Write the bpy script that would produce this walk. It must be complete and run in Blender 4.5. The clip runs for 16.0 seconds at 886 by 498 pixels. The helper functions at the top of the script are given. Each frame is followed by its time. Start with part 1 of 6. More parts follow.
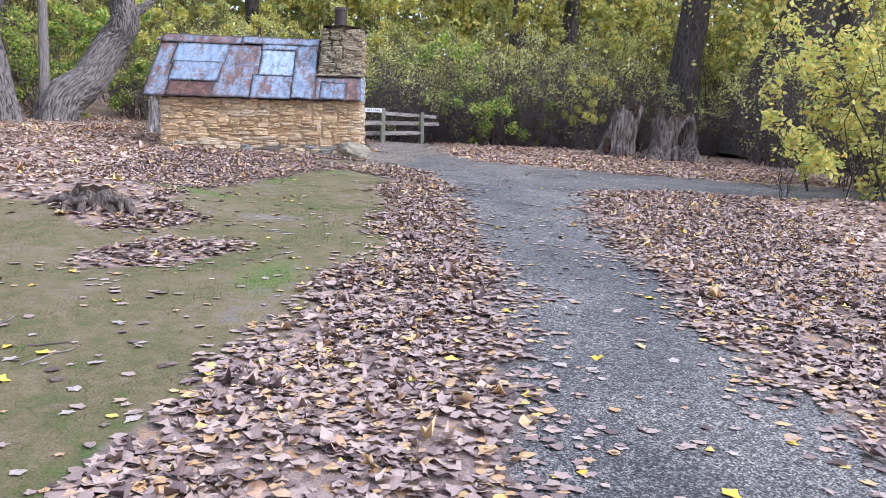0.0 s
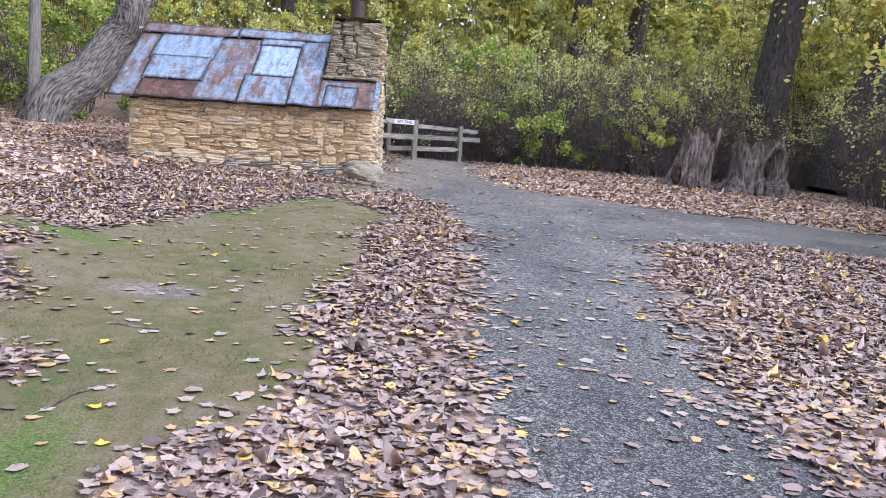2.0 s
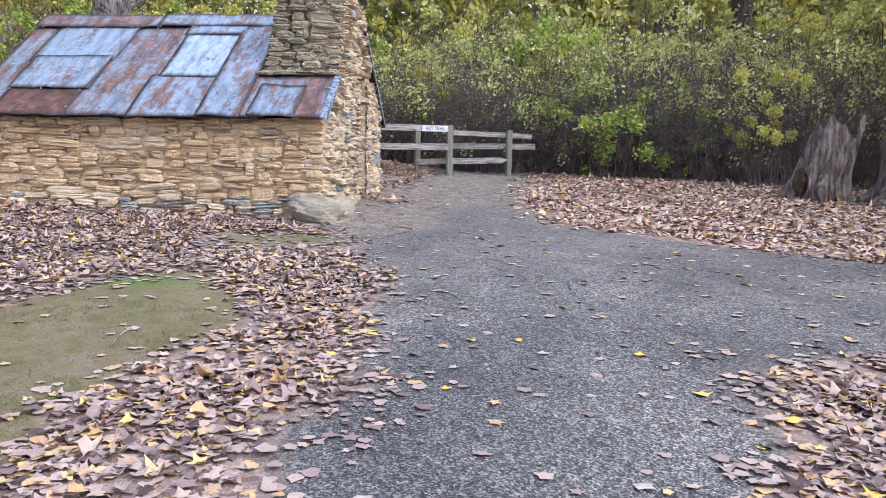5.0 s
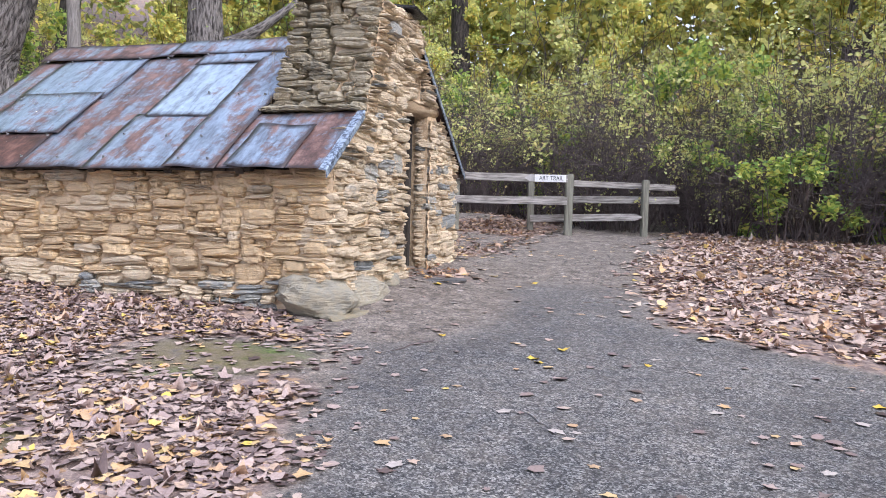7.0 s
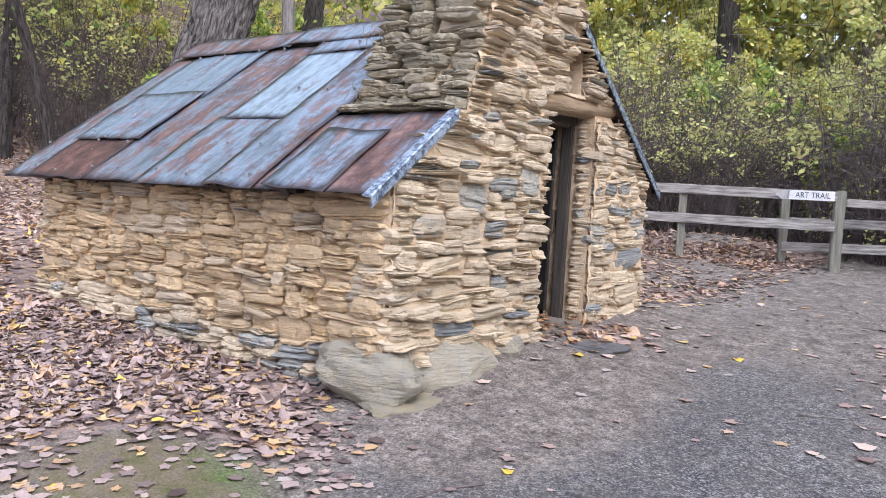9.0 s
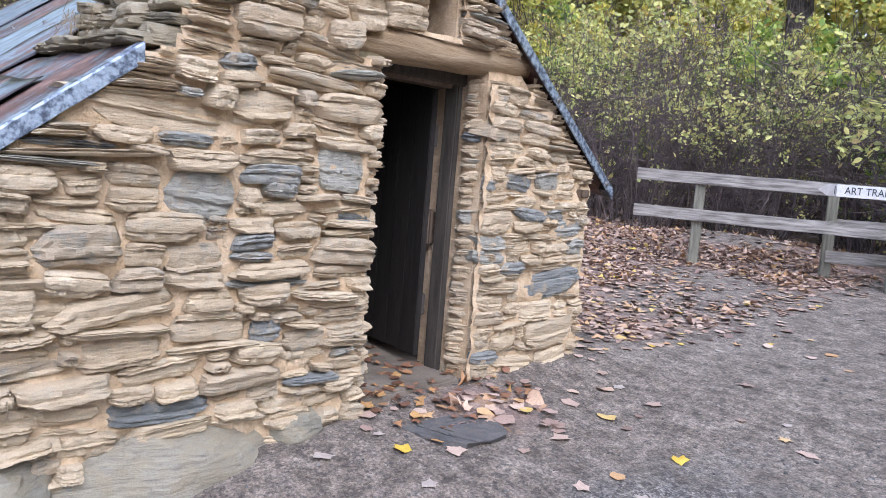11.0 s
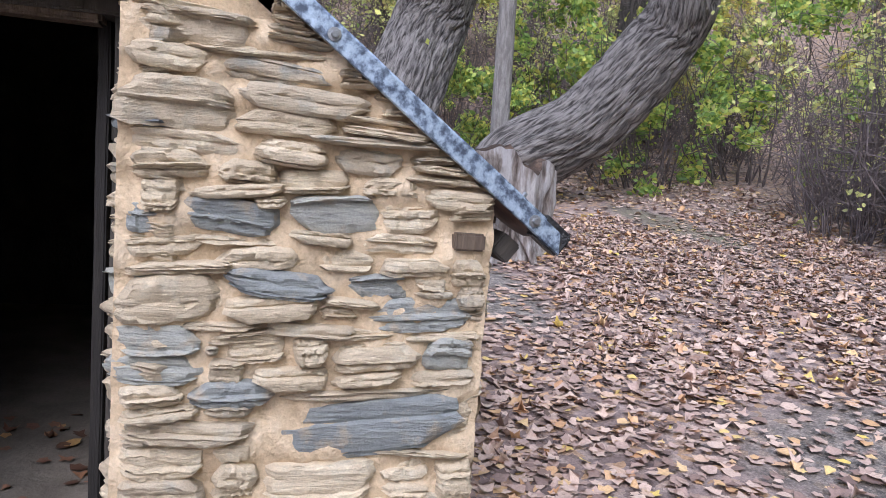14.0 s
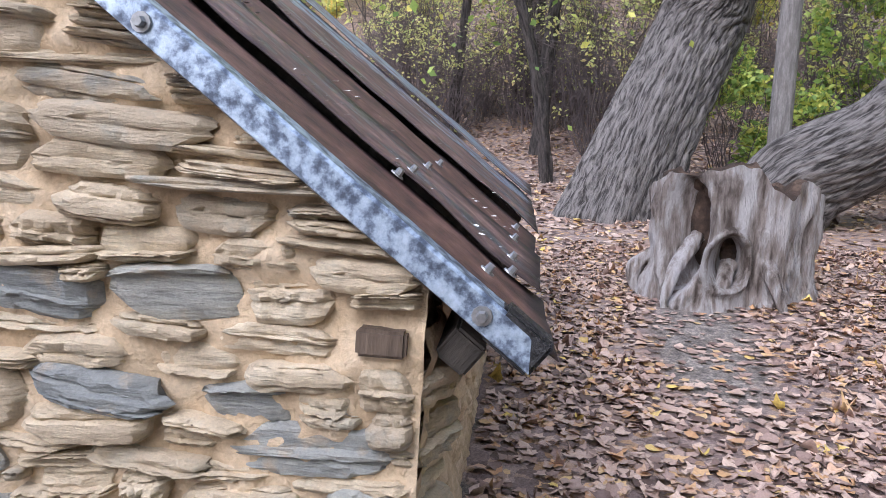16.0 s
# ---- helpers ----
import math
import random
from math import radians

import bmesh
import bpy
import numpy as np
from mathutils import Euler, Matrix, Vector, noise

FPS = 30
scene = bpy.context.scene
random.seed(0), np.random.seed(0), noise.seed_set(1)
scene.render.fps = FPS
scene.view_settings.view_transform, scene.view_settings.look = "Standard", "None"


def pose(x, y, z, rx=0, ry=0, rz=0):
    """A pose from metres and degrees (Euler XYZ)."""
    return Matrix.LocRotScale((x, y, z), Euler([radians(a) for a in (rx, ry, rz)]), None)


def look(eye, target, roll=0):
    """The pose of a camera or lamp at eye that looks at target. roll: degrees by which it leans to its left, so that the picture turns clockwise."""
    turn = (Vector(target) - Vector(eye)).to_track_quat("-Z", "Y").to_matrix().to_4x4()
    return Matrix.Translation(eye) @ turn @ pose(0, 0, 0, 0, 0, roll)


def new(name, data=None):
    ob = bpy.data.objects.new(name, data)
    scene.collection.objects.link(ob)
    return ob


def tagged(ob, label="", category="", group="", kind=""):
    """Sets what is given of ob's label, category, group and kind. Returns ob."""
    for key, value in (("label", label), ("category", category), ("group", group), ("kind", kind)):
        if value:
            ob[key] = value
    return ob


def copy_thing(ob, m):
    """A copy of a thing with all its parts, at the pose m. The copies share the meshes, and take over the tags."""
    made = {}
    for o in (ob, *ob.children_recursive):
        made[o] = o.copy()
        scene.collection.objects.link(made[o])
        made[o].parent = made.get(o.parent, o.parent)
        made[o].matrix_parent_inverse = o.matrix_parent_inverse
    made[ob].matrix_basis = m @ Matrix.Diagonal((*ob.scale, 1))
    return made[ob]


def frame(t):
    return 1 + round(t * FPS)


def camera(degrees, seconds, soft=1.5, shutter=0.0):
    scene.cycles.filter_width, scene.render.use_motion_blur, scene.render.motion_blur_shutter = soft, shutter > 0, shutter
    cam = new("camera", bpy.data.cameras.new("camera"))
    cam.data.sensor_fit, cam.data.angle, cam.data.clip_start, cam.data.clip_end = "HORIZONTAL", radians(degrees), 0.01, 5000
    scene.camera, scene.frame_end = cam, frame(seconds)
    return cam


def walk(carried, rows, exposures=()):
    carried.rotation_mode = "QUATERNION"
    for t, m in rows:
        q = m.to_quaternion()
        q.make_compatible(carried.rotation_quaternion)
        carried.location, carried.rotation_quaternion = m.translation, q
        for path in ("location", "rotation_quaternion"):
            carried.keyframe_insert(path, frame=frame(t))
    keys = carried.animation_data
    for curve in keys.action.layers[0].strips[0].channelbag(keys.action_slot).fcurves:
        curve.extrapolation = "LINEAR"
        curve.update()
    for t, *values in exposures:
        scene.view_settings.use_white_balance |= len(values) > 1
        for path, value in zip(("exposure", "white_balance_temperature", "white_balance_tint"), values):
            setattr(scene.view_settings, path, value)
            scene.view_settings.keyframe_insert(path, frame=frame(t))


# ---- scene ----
cam = camera(59.7, 16.0, 0.7)
EXPOSURE = 0.86
METRES, EYE, TILT, LEAN, TURN = 21.0, 1.6, 0.0, 0.0, 0.0
ROWS = [
    (0.0, 0.0, 0.0, 0.0, 0.17, -6.76, -1.44),
    (0.5, 0.0043, 0.0402, 0.003, 1.3, -7.4, -1.1),
    (1.0, 0.0083, 0.0784, 0.007, 2.94, -6.85, -1.05),
    (1.5, 0.0147, 0.1185, 0.0097, 3.6, -6.15, -2.49),
    (2.0, 0.0196, 0.1579, 0.0122, 4.26, -6.05, -3.67),
    (2.5, 0.0288, 0.198, 0.0155, 4.92, -6.76, -4.63),
    (3.0, 0.0365, 0.2344, 0.0194, 6.02, -7.07, -3.86),
    (5.5, 0.0683, 0.4197, 0.031, 15.15, -5.37, -1.04),
    (6.0, 0.0696, 0.4584, 0.0333, 18.97, -4.17, -1.13),
    (6.5, 0.0736, 0.4951, 0.037, 21.53, -3.25, -1.36),
    (7.0, 0.0747, 0.5291, 0.0403, 24.15, -3.09, -1.48),
    (7.5, 0.0737, 0.5599, 0.0448, 27.94, -2.77, 0.6),
    (8.0, 0.0733, 0.5893, 0.0493, 35.23, -2.57, -0.34),
    (10.5, 0.051, 0.7306, 0.0603, 49.21, -6.06, -4.51),
    (11.0, 0.0462, 0.7614, 0.063, 50.22, -6.18, -4.7),
    (11.5, 0.0446, 0.7925, 0.0645, 50.51, -6.77, -4.72),
    (12.0, 0.0385, 0.8213, 0.0666, 51.75, -7.5, -4.22),
    (12.5, 0.0328, 0.849, 0.0674, 55.7, -8.04, -3.18),
    (13.0, 0.0237, 0.8731, 0.0683, 63.47, -8.07, -3.26),
    (13.5, 0.0117, 0.8958, 0.0696, 71.87, -7.75, -4.02),
    (14.0, -0.0004, 0.9167, 0.0707, 79.92, -7.6, -4.63),
    (14.5, -0.0145, 0.9329, 0.0722, 86.58, -7.95, -4.8),
    (15.0, -0.0249, 0.9485, 0.0725, 92.26, -8.23, -4.6),
    (15.5, -0.0328, 0.9591, 0.0745, 97.76, -8.23, -4.25),
    (16.0, -0.0411, 0.957, 0.0755, 102.45, -8.22, -3.64),
]
walk(cam, [(t, pose(0, 0, EYE, TILT, LEAN, TURN) @ pose(METRES * x, METRES * y, METRES * z, 90 + pitch, roll, yaw)) for t, x, y, z, yaw, pitch, roll in ROWS],
     [(0.0, EXPOSURE, 5750, 17), (3.0, EXPOSURE, 5750, 17), (5.5, EXPOSURE, 5850, 17), (7.5, EXPOSURE, 5950, 17), (10.5, EXPOSURE, 5660, 17), (13.0, EXPOSURE, 5580, 18), (14.5, EXPOSURE, 5620, 16), (16.0, EXPOSURE, 5700, 17)])

# ---- light: a bright overcast autumn sky ----
world = bpy.data.worlds.new("overcast_sky")
scene.world = world
world.use_nodes = True
wn, wl = world.node_tree.nodes, world.node_tree.links
sky = wn.new("ShaderNodeTexSky")
sky.sky_type, sky.sun_disc = "NISHITA", False
sky.sun_elevation, sky.sun_rotation = radians(40), radians(115)
sky.air_density, sky.dust_density, sky.ozone_density = 1.0, 5.0, 1.0
mixw = wn.new("ShaderNodeMix")
mixw.data_type = "RGBA"
mixw.inputs[0].default_value = 0.55
mixw.inputs[7].default_value = (8.8, 9.4, 10.6, 1)
wl.new(sky.outputs[0], mixw.inputs[6])
wl.new(mixw.outputs[2], wn["Background"].inputs[0])
wn["Background"].inputs[1].default_value = 0.12
sun = new("sun", bpy.data.lights.new("sun", "SUN"))
sun.data.energy, sun.data.angle, sun.data.color = 1.5, radians(40), (1.0, 0.97, 0.93)
sun.matrix_world = look((12, -4, 12), (0, 0, 0))


# ---- materials ----
def nodes_of(name):
    m = bpy.data.materials.new(name)
    m.use_nodes = True
    return m, m.node_tree.nodes, m.node_tree.links, m.node_tree.nodes["Principled BSDF"]


def ramp(n, stops):
    r = n.new("ShaderNodeValToRGB")
    e = r.color_ramp.elements
    while len(e) < len(stops):
        e.new(0.5)
    for k, (p, c) in zip(e, stops):
        k.position, k.color = p, (*c, 1)
    return r


def noise_node(n, l, vec, scale, detail=6, rough=0.6):
    t = n.new("ShaderNodeTexNoise")
    t.inputs["Scale"].default_value, t.inputs["Detail"].default_value, t.inputs["Roughness"].default_value = scale, detail, rough
    l.new(vec, t.inputs["Vector"])
    return t


def mapped(n, l, scale=(1, 1, 1), shift=None):
    tc = n.new("ShaderNodeTexCoord")
    mp = n.new("ShaderNodeMapping")
    mp.inputs["Scale"].default_value = scale
    l.new(tc.outputs["Object"], mp.inputs["Vector"])
    if shift:
        info = n.new("ShaderNodeObjectInfo")
        mul = n.new("ShaderNodeMath")
        mul.operation, mul.inputs[1].default_value = "MULTIPLY", 37.0
        l.new(info.outputs["Random"], mul.inputs[0])
        l.new(mul.outputs[0], mp.inputs["Location"])
    return mp.outputs[0]


def mix_col(n, l, fac, a, b, mode="MIX"):
    m = n.new("ShaderNodeMix")
    m.data_type, m.blend_type = "RGBA", mode
    for s, v in ((m.inputs[0], fac), (m.inputs[6], a), (m.inputs[7], b)):
        if isinstance(v, (int, float)):
            s.default_value = v
        elif isinstance(v, tuple):
            s.default_value = (*v, 1)
        else:
            l.new(v, s)
    return m.outputs[2]


def bump(n, l, bsdf, height, strength=0.5, dist=0.02, prev=None):
    b = n.new("ShaderNodeBump")
    b.inputs["Strength"].default_value, b.inputs["Distance"].default_value = strength, dist
    l.new(height, b.inputs["Height"])
    if prev:
        l.new(prev, b.inputs["Normal"])
    l.new(b.outputs[0], bsdf.inputs["Normal"])
    return b.outputs[0]


def mottled(name, stops, scale=8, fine=60, rough=0.85, strength=0.5, dist=0.01, stretch=(1, 1, 1), metal=0.0, shift=False):
    """A surface that varies at two scales: patches by a colour ramp, and grain."""
    m, n, l, b = nodes_of(name)
    v = mapped(n, l, stretch, shift)
    big, small = noise_node(n, l, v, scale), noise_node(n, l, v, fine, 8, 0.7)
    r = ramp(n, stops)
    l.new(big.outputs[0], r.inputs[0])
    g = ramp(n, [(0.3, (0.72, 0.72, 0.72)), (0.7, (1.12, 1.12, 1.12))])
    l.new(small.outputs[0], g.inputs[0])
    l.new(mix_col(n, l, 0.8, r.outputs[0], g.outputs[0], "MULTIPLY"), b.inputs["Base Color"])
    b.inputs["Roughness"].default_value, b.inputs["Metallic"].default_value = rough, metal
    bump(n, l, b, small.outputs[0], strength, dist, bump(n, l, b, big.outputs[0], strength, dist * 3))
    return m


def island_colours(name, stops, rough=0.7, translucent=0.0):
    """Leaves: one colour each out of a ramp, with a little mottling."""
    m, n, l, b = nodes_of(name)
    geo = n.new("ShaderNodeNewGeometry")
    r = ramp(n, stops)
    l.new(geo.outputs["Random Per Island"], r.inputs[0])
    v = mapped(n, l)
    sp = noise_node(n, l, v, 90, 4)
    g = ramp(n, [(0.3, (0.7, 0.68, 0.66)), (0.65, (1.1, 1.1, 1.1))])
    l.new(sp.outputs[0], g.inputs[0])
    col = mix_col(n, l, 0.8, r.outputs[0], g.outputs[0], "MULTIPLY")
    l.new(col, b.inputs["Base Color"])
    b.inputs["Roughness"].default_value = rough
    if translucent:
        t = n.new("ShaderNodeBsdfTranslucent")
        l.new(col, t.inputs[0])
        mx = n.new("ShaderNodeMixShader")
        mx.inputs[0].default_value = translucent
        l.new(b.outputs[0], mx.inputs[1])
        l.new(t.outputs[0], mx.inputs[2])
        l.new(mx.outputs[0], n["Material Output"].inputs[0])
    return m


def stone_material(name, stops, mortar=(0.58, 0.45, 0.3), smear=0.45):
    """Schist: one tone a stone, fine level layers, clay smeared over parts of it."""
    m, n, l, b = nodes_of(name)
    info = n.new("ShaderNodeObjectInfo")
    r = ramp(n, stops)
    l.new(info.outputs["Random"], r.inputs[0])
    tc = n.new("ShaderNodeTexCoord")
    geo = n.new("ShaderNodeNewGeometry")
    mp = n.new("ShaderNodeMapping")
    mp.inputs["Scale"].default_value = (5, 5, 42)
    l.new(geo.outputs["Position"], mp.inputs["Vector"])
    layers = noise_node(n, l, mp.outputs[0], 1.6, 8, 0.7)
    patches = noise_node(n, l, geo.outputs["Position"], 14, 5, 0.6)
    grain = noise_node(n, l, geo.outputs["Position"], 160, 4, 0.7)
    lg = ramp(n, [(0.3, (0.55, 0.55, 0.55)), (0.43, (1.0, 1.0, 1.0)), (0.68, (1.35, 1.32, 1.25))])
    l.new(layers.outputs[0], lg.inputs[0])
    c = mix_col(n, l, 0.9, r.outputs[0], lg.outputs[0], "MULTIPLY")
    pm = ramp(n, [(0.56 - smear * 0.3, (0, 0, 0)), (0.72 - smear * 0.3, (1, 1, 1))])
    l.new(patches.outputs[0], pm.inputs[0])
    c = mix_col(n, l, pm.outputs[0], c, mix_col(n, l, 0.62, c, mortar))
    gg = ramp(n, [(0.3, (0.75, 0.75, 0.75)), (0.7, (1.1, 1.1, 1.1))])
    l.new(grain.outputs[0], gg.inputs[0])
    l.new(mix_col(n, l, 0.7, c, gg.outputs[0], "MULTIPLY"), b.inputs["Base Color"])
    b.inputs["Roughness"].default_value = 0.8
    bump(n, l, b, layers.outputs[0], 0.9, 0.028, bump(n, l, b, patches.outputs[0], 0.6, 0.025, bump(n, l, b, grain.outputs[0], 0.6, 0.005)))
    return m


def iron_material(name, rust, blue=(0.27, 0.335, 0.425)):
    """Old galvanised sheet: spangled zinc going over to rust."""
    m, n, l, b = nodes_of(name)
    v = mapped(n, l, (1, 1, 1), True)
    vs2 = mapped(n, l, (1.6, 0.4, 0.4), True)
    big = noise_node(n, l, vs2, 2.6, 8, 0.65)
    grime = noise_node(n, l, vs2, 6.5, 8, 0.75)
    mid = noise_node(n, l, v, 8, 8, 0.72)
    vor = n.new("ShaderNodeTexVoronoi")
    vor.inputs["Scale"].default_value = 26
    l.new(v, vor.inputs["Vector"])
    zc = ramp(n, [(0.0, tuple(k * 0.55 for k in blue)), (0.5, blue), (1.0, tuple(min(1, k * 1.35) for k in blue))])
    vs = n.new("ShaderNodeSeparateColor")
    l.new(vor.outputs["Color"], vs.inputs[0])
    l.new(vs.outputs[0], zc.inputs[0])
    zinc = mix_col(n, l, 0.72, zc.outputs[0], blue)
    rc = ramp(n, [(0.34, (0.03, 0.014, 0.011)), (0.5, (0.105, 0.047, 0.036)), (0.68, (0.2, 0.105, 0.082))] if rust > 1 else [(0.34, (0.035, 0.021, 0.019)), (0.5, (0.135, 0.074, 0.064)), (0.68, (0.27, 0.175, 0.155))])
    l.new(mid.outputs[0], rc.inputs[0])
    c = 0.635 - 0.25 * rust
    mask = ramp(n, [(c - 0.035, (0, 0, 0)), (c + 0.005, (0.5, 0.5, 0.5)), (c + 0.055, (1, 1, 1))])
    s = n.new("ShaderNodeMath")
    s.operation = "MULTIPLY_ADD"
    s.inputs[1].default_value = 0.45
    l.new(mid.outputs[0], s.inputs[0])
    h = n.new("ShaderNodeMath")
    h.operation, h.inputs[1].default_value = "MULTIPLY", 0.6
    l.new(big.outputs[0], h.inputs[0])
    l.new(h.outputs[0], s.inputs[2])
    l.new(s.outputs[0], mask.inputs[0])
    gr = ramp(n, [(0.36, (0.42, 0.4, 0.4)), (0.52, (1.0, 1.0, 1.0)), (0.68, (1.25, 1.25, 1.25))])
    l.new(grime.outputs[0], gr.inputs[0])
    l.new(mix_col(n, l, 0.85, mix_col(n, l, mask.outputs[0], zinc, rc.outputs[0]), gr.outputs[0], "MULTIPLY"), b.inputs["Base Color"])
    # brown-black painted along each sheet's edges as the shadow lines of the laps
    at = n.new("ShaderNodeAttribute")
    at.attribute_name = "rim"
    wob = n.new("ShaderNodeMath")
    wob.operation, wob.inputs[1].default_value = "MULTIPLY_ADD", 0.14
    l.new(grime.outputs[0], wob.inputs[0])
    l.new(at.outputs["Fac"], wob.inputs[2])
    lap_shade = ramp(n, [(0.085, (0.9, 0.9, 0.9)), (0.105, (0.5, 0.5, 0.5)), (0.16, (0, 0, 0))])
    l.new(wob.outputs[0], lap_shade.inputs[0])
    l.new(mix_col(n, l, lap_shade.outputs[0], b.inputs["Base Color"].links[0].from_socket, (0.035, 0.024, 0.024)), b.inputs["Base Color"])
    rr = ramp(n, [(0, (0.36, 0.36, 0.36)), (1, (0.62, 0.62, 0.62))])
    l.new(mask.outputs[0], rr.inputs[0])
    l.new(rr.outputs[0], b.inputs["Roughness"])
    mr = ramp(n, [(0, (0.45, 0.45, 0.45)), (1, (0.08, 0.08, 0.08))])
    l.new(mask.outputs[0], mr.inputs[0])
    l.new(mr.outputs[0], b.inputs["Metallic"])
    bump(n, l, b, mid.outputs[0], 0.25, 0.01, bump(n, l, b, big.outputs[0], 0.3, 0.03))
    return m


def bark_material(name, lo, hi):
    m, n, l, b = nodes_of(name)
    at = n.new("ShaderNodeAttribute")
    at.attribute_name = "grain"
    mp = n.new("ShaderNodeMapping")
    mp.inputs["Scale"].default_value = (12, 12, 1.9)
    l.new(at.outputs["Vector"], mp.inputs["Vector"])
    v = mp.outputs[0]
    big, small = noise_node(n, l, v, 2.2, 8, 0.65), noise_node(n, l, v, 14, 6, 0.7)
    r = ramp(n, [(0.4, lo), (0.58, hi)])
    l.new(big.outputs[0], r.inputs[0])
    g = ramp(n, [(0.3, (0.6, 0.6, 0.6)), (0.7, (1.15, 1.15, 1.15))])
    l.new(small.outputs[0], g.inputs[0])
    l.new(mix_col(n, l, 0.8, r.outputs[0], g.outputs[0], "MULTIPLY"), b.inputs["Base Color"])
    b.inputs["Roughness"].default_value = 0.9
    bump(n, l, b, big.outputs[0], 1.0, 0.08, bump(n, l, b, small.outputs[0], 0.6, 0.02))
    return m


def ground_material():
    m, n, l, b = nodes_of("trodden_ground")
    geo = n.new("ShaderNodeNewGeometry")
    p = geo.outputs["Position"]
    zone = n.new("ShaderNodeVertexColor")
    zone.layer_name = "zone"
    sep = n.new("ShaderNodeSeparateColor")
    l.new(zone.outputs[0], sep.inputs[0])
    big, mid, fine = noise_node(n, l, p, 0.9, 6), noise_node(n, l, p, 7, 8, 0.65), noise_node(n, l, p, 70, 8, 0.75)
    vor = n.new("ShaderNodeTexVoronoi")
    vor.inputs["Scale"].default_value = 110
    l.new(p, vor.inputs["Vector"])

    def zone_mask(socket, lo=0.35, hi=0.65):
        a = n.new("ShaderNodeMath")
        a.operation, a.inputs[1].default_value = "MULTIPLY_ADD", 0.5
        l.new(mid.outputs[0], a.inputs[0])
        s = n.new("ShaderNodeMath")
        s.operation, s.inputs[1].default_value = "SUBTRACT", 0.25
        l.new(socket, s.inputs[0])
        l.new(s.outputs[0], a.inputs[2])
        r = ramp(n, [(lo, (0, 0, 0)), (hi, (1, 1, 1))])
        l.new(a.outputs[0], r.inputs[0])
        return r.outputs[0]

    soil = ramp(n, [(0.34, (0.125, 0.105, 0.09)), (0.5, (0.215, 0.185, 0.16)), (0.66, (0.31, 0.272, 0.238))])
    l.new(mid.outputs[0], soil.inputs[0])
    grav = ramp(n, [(0.1, (0.038, 0.038, 0.041)), (0.5, (0.1, 0.1, 0.103)), (0.95, (0.3, 0.297, 0.293))])
    sv = n.new("ShaderNodeSeparateColor")
    l.new(vor.outputs["Color"], sv.inputs[0])
    l.new(sv.outputs[0], grav.inputs[0])
    gtone = ramp(n, [(0.34, (0.66, 0.67, 0.7)), (0.5, (1.0, 1.0, 1.0)), (0.66, (1.5, 1.46, 1.4))])
    l.new(big.outputs[0], gtone.inputs[0])
    gravel = mix_col(n, l, 1.0, grav.outputs[0], gtone.outputs[0], "MULTIPLY")
    moss = ramp(n, [(0.36, (0.19, 0.172, 0.152)), (0.43, (0.205, 0.165, 0.1)), (0.5, (0.165, 0.138, 0.068)), (0.57, (0.12, 0.12, 0.044)), (0.64, (0.075, 0.125, 0.028))])
    mm = n.new("ShaderNodeMix")
    mm.inputs[0].default_value = 0.55
    l.new(big.outputs[0], mm.inputs[2])
    l.new(mid.outputs[0], mm.inputs[3])
    l.new(mm.outputs[0], moss.inputs[0])
    speck = ramp(n, [(0.05, (0.6, 0.6, 0.6)), (0.5, (1.0, 1.0, 1.0)), (0.95, (1.45, 1.45, 1.45))])
    l.new(sv.outputs[1], speck.inputs[0])
    coarse = noise_node(n, l, p, 24, 6, 0.75)
    blot = ramp(n, [(0.4, (0.42, 0.43, 0.47)), (0.5, (0.95, 0.95, 0.95)), (0.61, (1.38, 1.35, 1.3))])
    l.new(coarse.outputs[0], blot.inputs[0])
    c = mix_col(n, l, zone_mask(sep.outputs[0]), mix_col(n, l, 0.8, soil.outputs[0], speck.outputs[0], "MULTIPLY"), gravel)
    c = mix_col(n, l, 0.8, c, blot.outputs[0], "MULTIPLY")
    green = ramp(n, [(0.35, (0.05, 0.085, 0.018)), (0.55, (0.12, 0.18, 0.035)), (0.75, (0.2, 0.25, 0.06))])
    l.new(fine.outputs[0], green.inputs[0])
    mossy = mix_col(n, l, zone_mask(zone.outputs[1], 0.34, 0.95), moss.outputs[0], green.outputs[0])
    c = mix_col(n, l, zone_mask(sep.outputs[1]), c, mossy)
    cells = n.new("ShaderNodeTexVoronoi")
    cells.inputs["Scale"].default_value = 17
    warp = n.new("ShaderNodeVectorMath")
    warp.operation = "MULTIPLY_ADD"
    warp.inputs[1].default_value = (0.05, 0.05, 0.05)
    l.new(noise_node(n, l, p, 12, 3).outputs["Color"], warp.inputs[0])
    l.new(p, warp.inputs[2])
    l.new(warp.outputs[0], cells.inputs["Vector"])
    cs = n.new("ShaderNodeSeparateColor")
    l.new(cells.outputs["Color"], cs.inputs[0])
    litter = ramp(n, [(0.0, (0.15, 0.105, 0.092)), (0.4, (0.27, 0.2, 0.178)), (0.75, (0.37, 0.285, 0.245)), (0.95, (0.4, 0.25, 0.14))])
    l.new(cs.outputs[0], litter.inputs[0])
    c = mix_col(n, l, zone_mask(sep.outputs[2]), c, litter.outputs[0])
    g = ramp(n, [(0.36, (0.5, 0.5, 0.5)), (0.64, (1.3, 1.3, 1.3))])
    l.new(fine.outputs[0], g.inputs[0])
    l.new(mix_col(n, l, 0.85, c, g.outputs[0], "MULTIPLY"), b.inputs["Base Color"])
    b.inputs["Roughness"].default_value = 0.85
    bump(n, l, b, vor.outputs["Distance"], 0.4, 0.006, bump(n, l, b, fine.outputs[0], 0.7, 0.012, bump(n, l, b, mid.outputs[0], 0.6, 0.04)))
    return m


